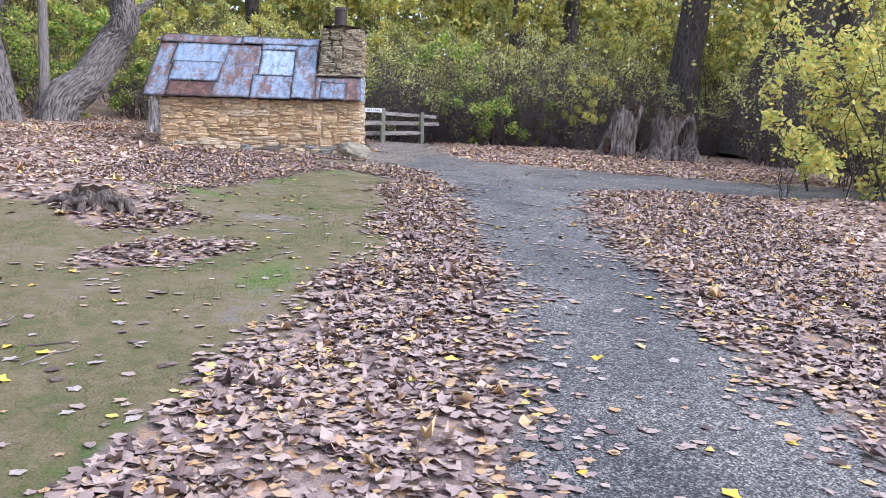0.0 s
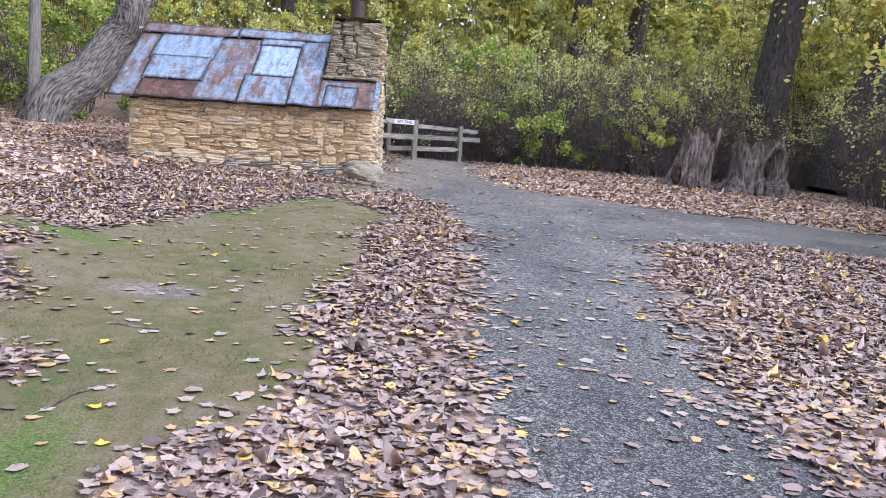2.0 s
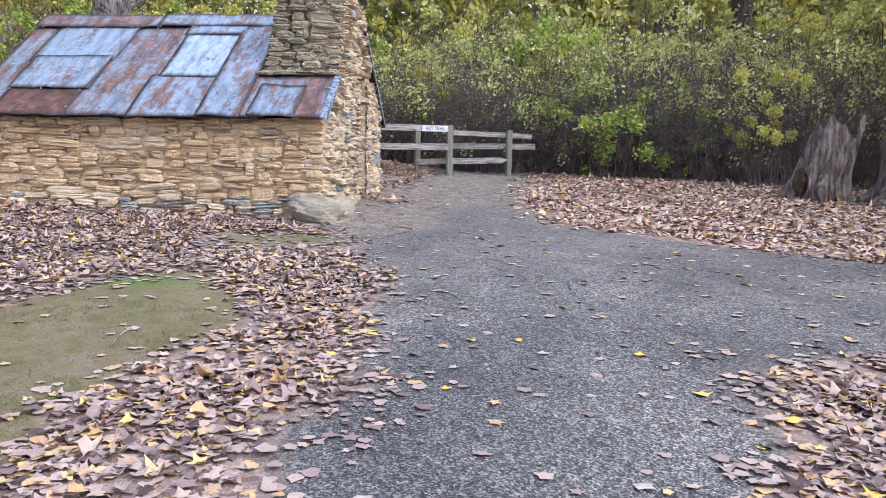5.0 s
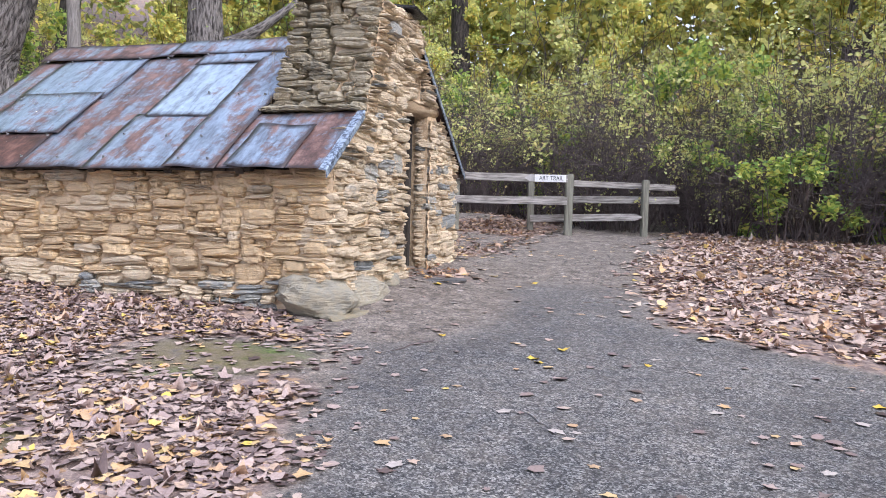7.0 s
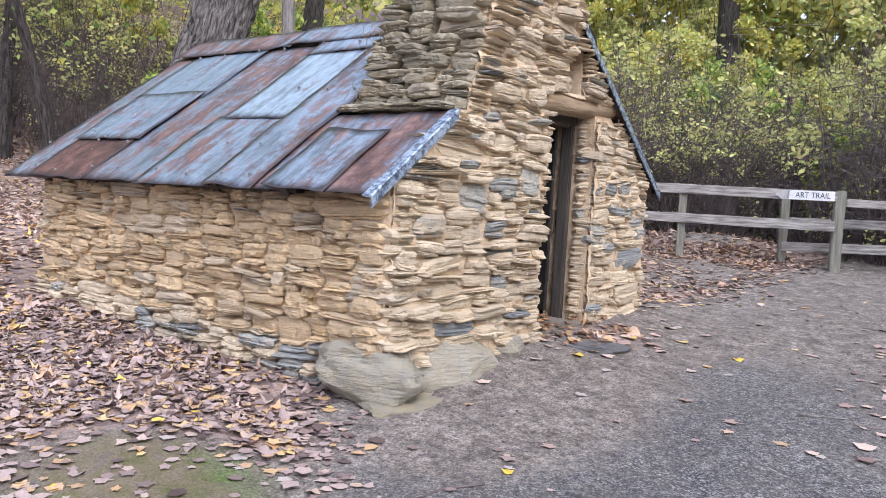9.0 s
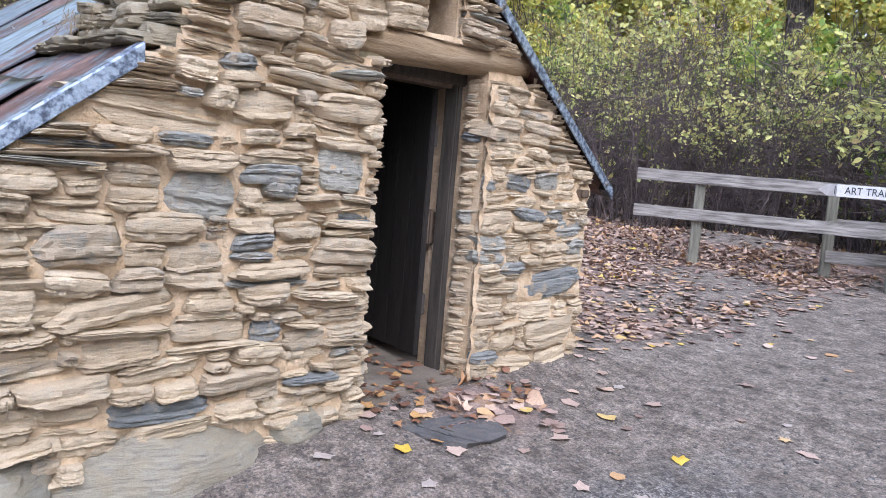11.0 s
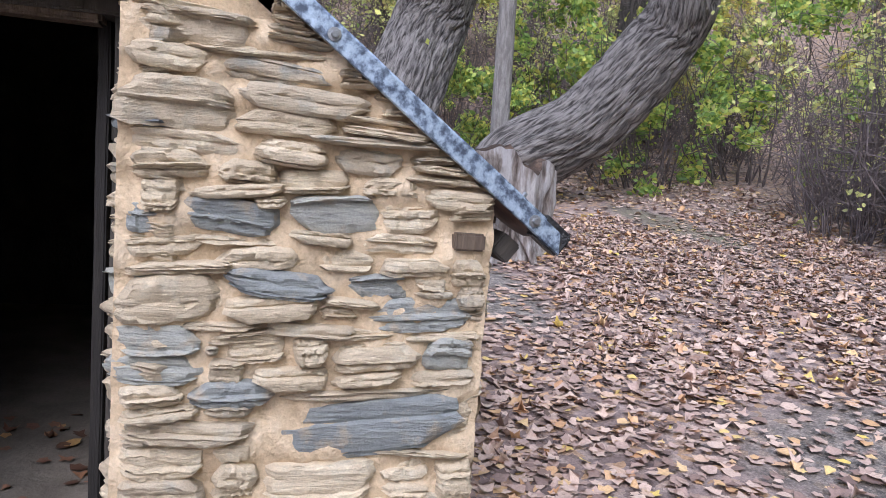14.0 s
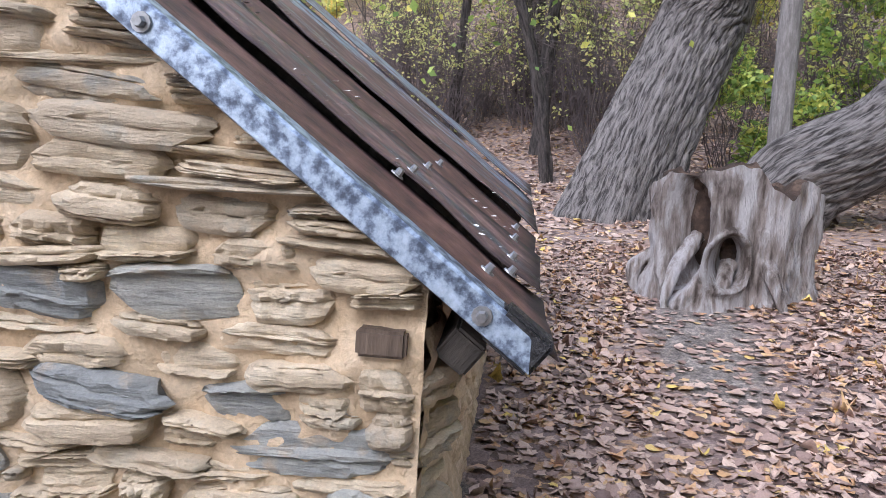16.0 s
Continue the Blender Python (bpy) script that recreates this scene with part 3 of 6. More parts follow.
def bounds(y):
    """Across the walk: the moss's edge, and both edges of the gravel."""
    moss = np.interp(y, [-4, 3.2, 4.3, 7, 10, 12, 13.2, 13.8], [-1.6, -1.39, -1.05, -0.54, -0.75, -0.95, -1.25, -1.7])
    left = np.interp(y, [-4, 3, 5.2, 9.3, 10.5, 13, 14.5, 16.2, 18, 20, 26], [0.6, 0.35, 0.5, 0.25, 0.14, -0.1, -0.7, -1.7, -1.8, -2.1, -2.6])
    right = np.interp(y, [-4, 3, 4.2, 6, 9.3, 10.5, 12.5, 13.3, 14, 15.8, 16.6, 17.6, 20, 26], [2.9, 2.2, 2.05, 1.9, 1.85, 2.0, 2.3, 3.4, 9, 9, 2.4, 0.6, 0.0, -0.4])
    return moss, left, right


def zones(x, y):
    """How far a place is gravel, moss and leaf litter, 0 to 1 each."""
    wob = 0.13 * waves(x, y, 1.3) + 0.06 * waves(y, x, 4.1)
    moss, left, right = bounds(y)
    in_path = sig(x - left + wob, 0.12) * sig(right - x + wob, 0.14)
    gravel = in_path * sig(24.2 - y + wob, 0.3)
    top = np.interp(x, [-6, -4.1, -3.1, -2.9, -2.4, -1.8, -1.2], [10.0, 9.9, 9.6, 10.6, 12.3, 13.5, 13.3]) + 1.5 * wob
    mossy = sig(moss - x + wob, 0.07) * sig(top - y, 0.15) * sig(x + 9, 0.5)
    patch = np.exp(-(((x + 4.1) / 1.2) ** 2 + ((y - 8.5) / 0.8) ** 2) ** 2)
    patch = patch + np.exp(-(((x + 2.35 - 0.5 * (y - 6.6)) / 0.55) ** 2 + ((y - 6.5) / 0.65) ** 2) ** 2) + np.exp(-(((x + 3.2) / 0.7) ** 2 + ((y - 7.7) / 0.6) ** 2) ** 2)
    patch = patch + np.exp(-(((x + 6.5) / 2.0) ** 2 + ((y - 10) / 2.0) ** 2) ** 2)
    patch = sig(patch - 0.45 + wob, 0.08)
    lit = (1 - in_path) * (1 - mossy) + mossy * patch * 0.75
    u, v = hut_local(x, y)
    corner = np.exp(-(((x + 1.75) / 0.8) ** 2 + ((y - 15.0 - 0.2 * (x + 1.7)) / 0.6) ** 2) ** 2)
    verge_moss = np.exp(-(((x + 1.75 - 0.7 * (12.9 - y)) / 0.75) ** 2 + ((y - 12.75) / 0.75) ** 2) ** 2)
    glade = np.exp(-(((x + 8.9) / 2.1) ** 2 + ((y - 23.8 - 0.1 * (x + 8.9)) / 0.45) ** 2) ** 2)
    bare = sig(0.75 - np.abs(u - 0.35) + wob, 0.1) * sig(4.2 - v, 0.2) * sig(v + 0.5, 0.1)
    bare = bare + np.exp(-(((x + 2.9) / 0.8) ** 2 + ((y - 22.1) / 1.2) ** 2) ** 2) * 0.7
    bare = bare + 0.85 * np.exp(-(((x + 6.2) / 1.7) ** 2 + ((y - 20.8) / 0.42) ** 2) ** 2) + 0.9 * np.exp(-(((x + 4.2) / 0.8) ** 2 + ((y - 25.2) / 0.5) ** 2) ** 2) + 0.8 * np.exp(-(((x + 3.3) / 0.9) ** 2 + ((y - 23.3) / 0.5) ** 2) ** 2) + 0.95 * corner + 0.9 * verge_moss + 0.8 * glade
    bare = bare + 0.9 * np.exp(-(((x - 5.5) / 3.6) ** 2 + ((y - 14.7 - 0.05 * x) / 0.75) ** 2) ** 2)
    bare = np.clip(bare, 0, 1)
    south = sig(-v - 0.02, 0.03) * sig(u + 4.6, 0.1) * sig(0.2 - u, 0.1) * sig(v + 1.2, 0.15)
    lit = lit * (1 - 0.93 * bare)
    lit = np.maximum(lit, 0.75 * np.exp(-(((u - 0.3) / 0.35) ** 2 + ((v - 2.25) / 0.45) ** 2)))
    gravel = gravel * (1 - 0.7 * sig(y - 19.6 + 2 * wob, 0.4)) * (1 - 0.42 * sig(y - 11.5 + 3 * wob, 1.2)) * (1 - 0.6 * np.clip(corner + verge_moss, 0, 1)) * (1 - 0.8 * sig(0.75 - np.abs(u - 0.35) + wob, 0.1) * sig(4.2 - v, 0.2) * sig(v + 0.5, 0.1))
    inside = (u < 0) & (u > -4.1) & (v > 0) & (v < 3.4)
    mossy = np.clip(mossy * (1 - patch * 0.6) + 0.62 * corner + 0.6 * verge_moss + 0.5 * glade - 0.75 * np.exp(-(((x + 1.85 - 0.3 * (y - 8.3)) / 0.5) ** 2 + ((y - 8.3) / 0.3) ** 2)), 0, 1)
    return gravel, mossy, np.where(inside, 0, np.clip(lit, 0, 1))


def lush(x, y):
    """Where the moss is thick and bright green, 0 to 1."""
    spots = ((-3.9, 11.9, 1.3, 0.22), (-1.5, 15.35, 0.45, 0.16), (-1.7, 14.55, 0.35, 0.2), (-2.0, 13.1, 0.6, 0.3), (-1.35, 5.9, 0.3, 0.7), (-3.0, 9.3, 0.6, 0.25), (-7.6, 24.0, 0.6, 0.2), (-2.5, 11.5, 0.3, 0.6))
    return np.clip(sum(np.exp(-((x - a) / c) ** 2 - ((y - b) / d) ** 2) for a, b, c, d in spots), 0, 1)


def axis_steps(lo, hi, fine_lo, fine_hi, step):
    """Grid lines, fine in the middle and ever wider towards the horizon."""
    out = list(np.arange(fine_lo, fine_hi + step / 2, step))
    d, p = step, fine_hi
    while p < hi:
        d *= 1.22
        p += d
        out.append(p)
    d, p = step, fine_lo
    while p > lo:
        d *= 1.22
        p -= d
        out.insert(0, p)
    return np.array(out)


gx, gy = axis_steps(-1500, 1500, -13, 9, 0.09), axis_steps(-1500, 1500, -1, 27, 0.09)
X, Y = np.meshgrid(gx, gy)
Z = height(X, Y)
kx, ky = len(gx), len(gy)
ii, jj = np.meshgrid(np.arange(kx - 1), np.arange(ky - 1))
q0 = (jj * kx + ii).ravel()
ground_mesh = mesh_np("ground", np.stack([X.ravel(), Y.ravel(), Z.ravel()], 1), np.stack([q0, q0 + 1, q0 + kx + 1, q0 + kx], 1), GROUND, True)
attr = ground_mesh.color_attributes.new("zone", "FLOAT_COLOR", "POINT")
zg, zm, zl = zones(X.ravel(), Y.ravel())
attr.data.foreach_set("color", np.stack([zg, zm, zl, lush(X.ravel(), Y.ravel())], 1).astype(np.float32).ravel())
ground = tagged(new("ground", ground_mesh), "sloping woodland ground of grey gravel, moss, bare soil and leaf litter", "ground", "", "structure")


# ---- the hut ----
WALL_END, GABLE, EAVE, RIDGE_V, RIDGE_Z = -4.05, 3.40, 2.70, 1.70, 4.24
SOUTH_RIDGE = 4.13
DOOR_LO, DOOR_HI, SILL, HEAD = 1.62, 2.40, 1.79, 3.38
hut = thing("stone_hut", HUT, "small old schist stone hut with a patched rusted iron roof", "hut")


def stone_mesh(name, seed, mat, cols=13):
    """A split slab of schist: level layers that stand out unevenly, broken ends, a worn face."""
    rng = random.Random(seed)
    layers = rng.choice((2, 3, 3, 4))
    cuts = sorted(rng.uniform(0.12, 0.88) for _ in range(layers - 1))
    edges = [0.0] + cuts + [1.0]
    rows = [(-0.9, -0.47)]
    slope = rng.uniform(-0.12, 0.12)
    for k in range(layers):
        y = 0.5 - rng.uniform(0, 0.13) * (k != layers // 2)
        lo, hi = edges[k] - 0.5, edges[k + 1] - 0.5
        rows += [(y - 0.035 - 0.05 * (k == 0), lo + 0.01), (y, lo + (hi - lo) * 0.3), (y + 0.01, lo + (hi - lo) * 0.66), (y - 0.02 - 0.04 * (k == layers - 1), hi - 0.015)]
    rows.append((-0.9, 0.47))
    ends = [(rng.uniform(0, 0.045), rng.uniform(0, 0.045)) for _ in rows]
    tl, tr, bl, br = (rng.choice((0, 0.06, 0.12, 0.2, 0.32)) for _ in range(4))
    arch, sag = rng.uniform(-0.06, 0.09), rng.uniform(-0.06, 0.06)
    vs, fs = [], []
    for k, (y, z) in enumerate(rows):
        f = z + 0.5
        x0 = -0.5 + ends[k][0] + tl * max(0, f - 0.5) + bl * max(0, 0.5 - f)
        x1 = 0.5 - ends[k][1] - tr * max(0, f - 0.5) - br * max(0, 0.5 - f)
        for i in range(cols):
            t = i / (cols - 1)
            x = x0 + (x1 - x0) * t
            e = abs(2 * t - 1)
            taper = 1 - 0.22 * e ** 6
            yy = y - (0.2 * e ** 9 if y > 0 else 0) + (rng.uniform(-0.045, 0.045) if y > 0 else 0)
            zz = z * taper + arch * (1 - e * e) * f + sag * (1 - e * e) * (1 - f) + slope * (t - 0.5) * 0.5 + rng.uniform(-0.022, 0.022)
            vs.append((x, yy, zz))
    n = len(rows)
    for k in range(n - 1):
        for i in range(cols - 1):
            q = k * cols + i
            fs.append((q, q + cols, q + cols + 1, q + 1))
    fs.append(tuple(k * cols for k in range(n)))
    fs.append(tuple(k * cols + cols - 1 for k in reversed(range(n))))
    me = bpy.data.meshes.new(name)
    me.from_pydata(vs, [], fs)
    for p in me.polygons:
        p.use_smooth = True
    me.set_sharp_from_angle(angle=radians(30))
    me.materials.append(mat)
    me.update()
    return me


STONES = [stone_mesh("stone", 10 + i, STONE) for i in range(10)]
STONES_CLAY = [stone_mesh("stone", 30 + i, STONE_CLAY) for i in range(10)]
STONES_GREY = [stone_mesh("stone", 50 + i, STONE_GREY) for i in range(6)]
STONES_MOSSY = [stone_mesh("stone", 70 + i, STONE_MOSSY) for i in range(8)]


def inside(poly, a, z):
    r = False
    for (a0, z0), (a1, z1) in zip(poly, poly[1:] + poly[:1]):
        if (z0 > z) != (z1 > z) and a < (a1 - a0) * (z - z0) / (z1 - z0) + a0:
            r = not r
    return r


def lay_stones(poly, holes, chosen, seed, size, thick=1.0, gap=0.013):
    """Rubble over a wall's outline, from the foot up, as (middle along, middle up, width, height): each stone fills what is free beside and above it."""
    rng = random.Random(seed)
    cell = 0.01
    lo, hi = min(p[0] for p in poly), max(p[0] for p in poly)
    z0, z1 = min(p[1] for p in poly), max(p[1] for p in poly)
    na, nz = int((hi - lo) / cell), int((z1 - z0) / cell)
    aa, zz = lo + (np.arange(na) + 0.5) * cell, z0 + (np.arange(nz) + 0.5) * cell
    A, Zg = np.meshgrid(aa, zz)
    free = np.zeros(A.shape, bool)
    for (a0, b0), (a1, b1) in zip(poly, poly[1:] + poly[:1]):
        if b0 != b1:
            free ^= ((b0 > Zg) != (b1 > Zg)) & (A < (a1 - a0) * (Zg - b0) / (b1 - b0) + a0)
    for b0, b1, c0, c1 in holes + [(a - w / 2, a + w / 2, z - h / 2, z + h / 2) for a, z, w, h in chosen]:
        free &= ~((A > b0) & (A < b1) & (Zg > c0) & (Zg < c1))
    out = list(chosen)
    for j in range(nz):
        i = 0
        while i < na:
            if not free[j, i]:
                i += 1
                continue
            h = int(round(thick * rng.choices((0.04, 0.06, 0.08, 0.11), (0.34, 0.36, 0.22, 0.08))[0] / cell))
            w = max(int(min(0.55, max(0.11, rng.lognormvariate(math.log(size), 0.5))) / cell), int(2.7 * h))
            over = min(j + 2, nz - 1)
            b = i
            while b > 0 and i - b < 7 and free[over, b - 1]:
                b -= 1
            i = b
            e = i
            while e < na and e - i < w and free[over, e]:
                e += 1
            if free[over, e:e + 7].sum() < 7:
                while e < na and free[over, e]:
                    e += 1
            e = max(e, i + 1)
            t = over
            while t < nz and t - j < h and free[t, i:e].all():
                t += 1
            t = min(t, j + max(3, int((e - i) / 1.35)))
            if e - i >= 5 and t - j >= 3:
                out.append((lo + (i + e) / 2 * cell, z0 + (j + t) / 2 * cell, (e - i) * cell - gap, (t - j) * cell - gap * 0.6))
            t = max(t, j + 1)
            free[j:t, i:e] = False
            i = e
    return out


def set_stones(parent, laid, meshes, face, seed, depth=(0.09, 0.14), proud=(0.03, 0.07), greys=(), share=0.13):
    """The stones as objects of their own. face: 'east', 'south', or a function of (along, up, out) that gives a pose."""
    rng = random.Random(seed)
    for a, z, w, h in laid:
        me = rng.choice(greys) if greys and rng.random() < share else rng.choice(meshes)
        d = rng.uniform(*depth)
        out = rng.uniform(*proud) - d * 0.5
        if face == "east":
            m = pose(out, a, z, 0, 0, -90)
        elif face == "south":
            m = pose(a, -out, z, 0, 0, 180)
        else:
            m = face(a, z, out)
        m = m @ pose(0, 0, 0, rng.uniform(-8, 8), rng.uniform(-6, 6), rng.uniform(-7, 7))
        flip = rng.choice((-1, 1))
        part("stone", me, None, parent, "", m @ (pose(0, 0, 0, 0, 180, 0) if flip < 0 else Matrix()) @ Matrix.Diagonal((w * 1.04, d, h * 1.06, 1)))


def clay_skin(poly, holes, place, step=0.026, amp=0.03):
    """The rough clay between the stones: an uneven sheet over the wall's outline."""
    lo, hi = min(p[0] for p in poly), max(p[0] for p in poly)
    z0, z1 = min(p[1] for p in poly), max(p[1] for p in poly)
    na, nz = int((hi - lo) / step) + 1, int((z1 - z0) / step) + 1
    vs, fs = [], []
    for j in range(nz + 1):
        for i in range(na + 1):
            a, z = lo + (hi - lo) * i / na, z0 + (z1 - z0) * j / nz
            d = amp * (noise.noise(Vector((a * 7, z * 11, 3))) + 0.7 * noise.noise(Vector((a * 21, z * 27, 9))))
            vs.append(place(a, z, d))
    for j in range(nz):
        for i in range(na):
            a, z = lo + (hi - lo) * (i + 0.5) / na, z0 + (z1 - z0) * (j + 0.5) / nz
            if inside(poly, a, z) and not any(b0 < a < b1 and c0 < z < c1 for b0, b1, c0, c1 in holes):
                q = j * (na + 1) + i
                fs.append((q, q + 1, q + na + 2, q + na + 1))
    me = bpy.data.meshes.new("clay")
    me.from_pydata(vs, [], fs)
    for p in me.polygons:
        p.use_smooth = True
    me.update()
    return me


# walls, each a thick body with clay and stones on its outer face
FOOT, THICK = 1.2, 0.38
gable_line = [(0.0, 1.42), (GABLE, 1.55), (GABLE, 2.965), (2.06, 3.965), (1.98, 4.33), (0.96, 4.33), (0.62, 3.28), (0.5, 3.22), (0.0, 2.85)]
gable_holes = [(DOOR_LO, DOOR_HI, 0, HEAD), (1.88, 2.12, 3.54, 3.88), (1.48, 2.74, HEAD, 3.53)]
wall_east = part("gable_wall", prism([(0, FOOT), (DOOR_LO, FOOT), (DOOR_LO, 3.44), (1.88, 3.53), (1.88, 3.9), (1.95, 4.31), (0.98, 4.31), (0.62, 3.27), (0, 2.78)], 0, -THICK, -0.02), CLAY, hut, "doorway wall of layered schist and yellow clay")
pier = part("door_pier", prism([(DOOR_HI, FOOT), (GABLE - 0.02, FOOT), (GABLE - 0.02, 2.9), (DOOR_HI, 3.66)], 0, -THICK, -0.02), CLAY, hut, "pier of level schist courses in yellow clay")
part("gable_top", prism([(1.88, 3.5), (2.4, 3.5), (2.4, 3.66), (2.12, 3.9), (1.96, 4.05), (1.88, 3.9)], 0, -THICK, -0.34), CLAY_SHADED, wall_east)
part("gable_cheek", prism([(2.12, 3.5), (2.56, 3.5), (2.3, 3.74), (2.12, 3.89)], 0, -0.295, -0.02), CLAY, wall_east)
part("clay", clay_skin(gable_line, gable_holes, lambda a, z, d: (d + 0.018, a, z)), CLAY, wall_east)
# wall bodies take the shade-darkened clay so the room looks unlit
wall_south = part("south_wall", prism([(WALL_END, FOOT), (-THICK - 0.002, FOOT), (-THICK - 0.002, EAVE), (WALL_END, EAVE)], 1, 0.03, THICK), CLAY_SHADED, hut, "low wall of clay-washed flat stones")
south_line = [(WALL_END, 1.40), (0.02, 1.42), (0.02, 2.72), (WALL_END, 2.68)]
part("clay", clay_skin(south_line, [], lambda a, z, d: (a, -d - 0.01, z)), CLAY, wall_south)
wall_north = part("north_wall", prism([(WALL_END, FOOT), (-THICK - 0.002, FOOT), (-THICK - 0.002, 2.82), (WALL_END, 2.82)], 1, GABLE - THICK, GABLE - 0.03), CLAY_SHADED, hut)
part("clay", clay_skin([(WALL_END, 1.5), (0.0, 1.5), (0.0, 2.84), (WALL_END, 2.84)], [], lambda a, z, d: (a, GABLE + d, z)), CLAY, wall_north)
wall_west = part("back_wall", prism([(THICK + 0.002, FOOT), (GABLE - THICK - 0.002, FOOT), (GABLE - THICK - 0.002, 3.17), (1.95, 3.965), (RIDGE_V, 4.03), (THICK + 0.002, 3.06)], 0, WALL_END + 0.03, WALL_END + THICK), CLAY_SHADED, hut)
part("clay", clay_skin([(0.0, 1.4), (GABLE, 1.4), (GABLE, 2.86), (RIDGE_V, 4.1), (0.0, 2.75)], [], lambda a, z, d: (WALL_END - d, a, z)), CLAY, wall_west)

# the opening's sides, and the roof planes as functions of (along, across)
def roof_south(u, v, up=0.0):
    s = (SOUTH_RIDGE - 2.69) / (RIDGE_V + 0.22)
    return Vector((u, v, 2.69 + s * (v + 0.22) + up))


def roof_north(u, v, up=0.0):
    s = (RIDGE_Z - 2.805) / (3.62 - RIDGE_V)
    return Vector((u, v, RIDGE_Z - s * (v - RIDGE_V) + up))


def sheet(side, u0, u1, v0, v1, lift, seed, mat, name="roof_sheet", curl=0.016):
    """A patched iron sheet, bent a little, with thickness."""
    f = roof_south if side == "s" else roof_north
    rng = random.Random(seed)
    nu, nv = max(4, int((u1 - u0) / 0.06)), max(4, int((v1 - v0) / 0.06))
    sk0, sk1, sk2 = rng.uniform(-0.02, 0.02), rng.uniform(-0.02, 0.02), rng.uniform(-0.02, 0.02)
    vs, fs = [], []
    for layer in (0, -0.003):
        for j in range(nv + 1):
            for i in range(nu + 1):
                a, b = i / nu, j / nv
                u, v = u0 + (u1 - u0) * a + sk0 * b, v0 + (v1 - v0) * b + sk1 * a
                edge = min(a, 1 - a, b, 1 - b)
                w = 0.006 * noise.noise(Vector((u * 3, v * 3, seed))) + curl * max(0, 0.12 - edge) * 8 * noise.noise(Vector((u * 5, v * 5, seed + 4)))
                vs.append(f(u, v, lift + layer + w))
    k = (nu + 1) * (nv + 1)
    for j in range(nv):
        for i in range(nu):
            q = j * (nu + 1) + i
            fs += [(q, q + 1, q + nu + 2, q + nu + 1), (k + q, k + q + nu + 1, k + q + nu + 2, k + q + 1)]
    for i in range(nu):
        fs += [(i, k + i, k + i + 1, i + 1)]
        e = nv * (nu + 1) + i
        fs += [(e, e + 1, k + e + 1, k + e)]
    for j in range(nv):
        q = j * (nu + 1)
        fs += [(q, q + nu + 1, k + q + nu + 1, k + q)]
        e = q + nu
        fs += [(e, k + e, k + e + nu + 1, e + nu + 1)]
    me = bpy.data.meshes.new(name)
    me.from_pydata(vs, [], fs)
    for p in me.polygons[:]:
        p.use_smooth = abs(p.normal.z) > 0.3
    # distance from the sheet's edge, which places the painted lap shadow
    rim = me.attributes.new("rim", "FLOAT", "POINT")
    far = [min(i / nu * (u1 - u0), (1 - i / nu) * (u1 - u0), 1.25 * j / nv * (v1 - v0), 1.25 * (1 - j / nv) * (v1 - v0)) for j in range(nv + 1) for i in range(nu + 1)]
    rim.data.foreach_set("value", np.array(far * 2, np.float32))
    me.update()
    return part(name, me, mat, roof)


roof = thing("roof", Matrix(), "", "")
roof["label"] = "pitched roof of patched galvanised and rusted iron sheets"
roof.parent = hut
U0, U1 = -4.38, -0.93
du = U1 - U0


def south_sheet(a0, a1, b0, b1, lift, seed, mat):
    v = lambda b: RIDGE_V - b * (RIDGE_V + 0.22)
    return sheet("s", U0 + du * a0, U0 + du * a1, v(b1), v(b0), lift, seed, mat)


for row in ((0.0, 0.14, 0.12, 1.0, 0.014, 1, IRON_RUST), (0.1, 0.43, 0.12, 0.5, 0.034, 2, IRON_BLUE), (0.12, 0.42, 0.46, 0.78, 0.052, 3, IRON_BLUE),
            (0.13, 0.40, 0.76, 1.0, 0.03, 4, IRON_DARK), (0.38, 0.66, 0.12, 1.0, 0.02, 5, IRON_RUST), (0.63, 0.87, 0.1, 0.22, 0.05, 6, IRON_BLUE),
            (0.64, 0.87, 0.2, 0.65, 0.04, 7, IRON_PALE), (0.61, 0.87, 0.62, 1.01, 0.028, 8, IRON_MIX), (0.85, 1.0, 0.1, 1.01, 0.05, 9, IRON_MIX),
            (0.0, 0.52, -0.005, 0.14, 0.058, 10, IRON_RUST), (0.5, 1.0, -0.005, 0.13, 0.064, 11, IRON_MIX), (0.0, 0.3, 0.0, 1.0, 0.004, 12, IRON_DARK)):
    south_sheet(*row)
# the low step of roof below the chimney, with its folded verge
sheet("s", -1.0, 0.05, -0.22, 0.47, 0.034, 21, IRON_RUST)
sheet("s", -0.86, -0.3, -0.225, 0.3, 0.054, 22, IRON_MIX)
# the far side, in lapped strips that have lifted and torn
for k, (u0, u1, mat) in enumerate(((-0.42, 0.05, IRON_DARK), (-0.86, -0.38, IRON_BLACKENED), (-1.6, -0.82, IRON_DARK), (-2.5, -1.55, IRON_BLACKENED), (-3.4, -2.45, IRON_MIX), (-4.38, -3.35, IRON_MIX))):
    sheet("n", u0, u1, 1.84 if k > 1 else 2.0, 3.62, 0.018 + 0.024 * (k % 2) + 0.004 * k, 40 + k, mat, curl=0.02)


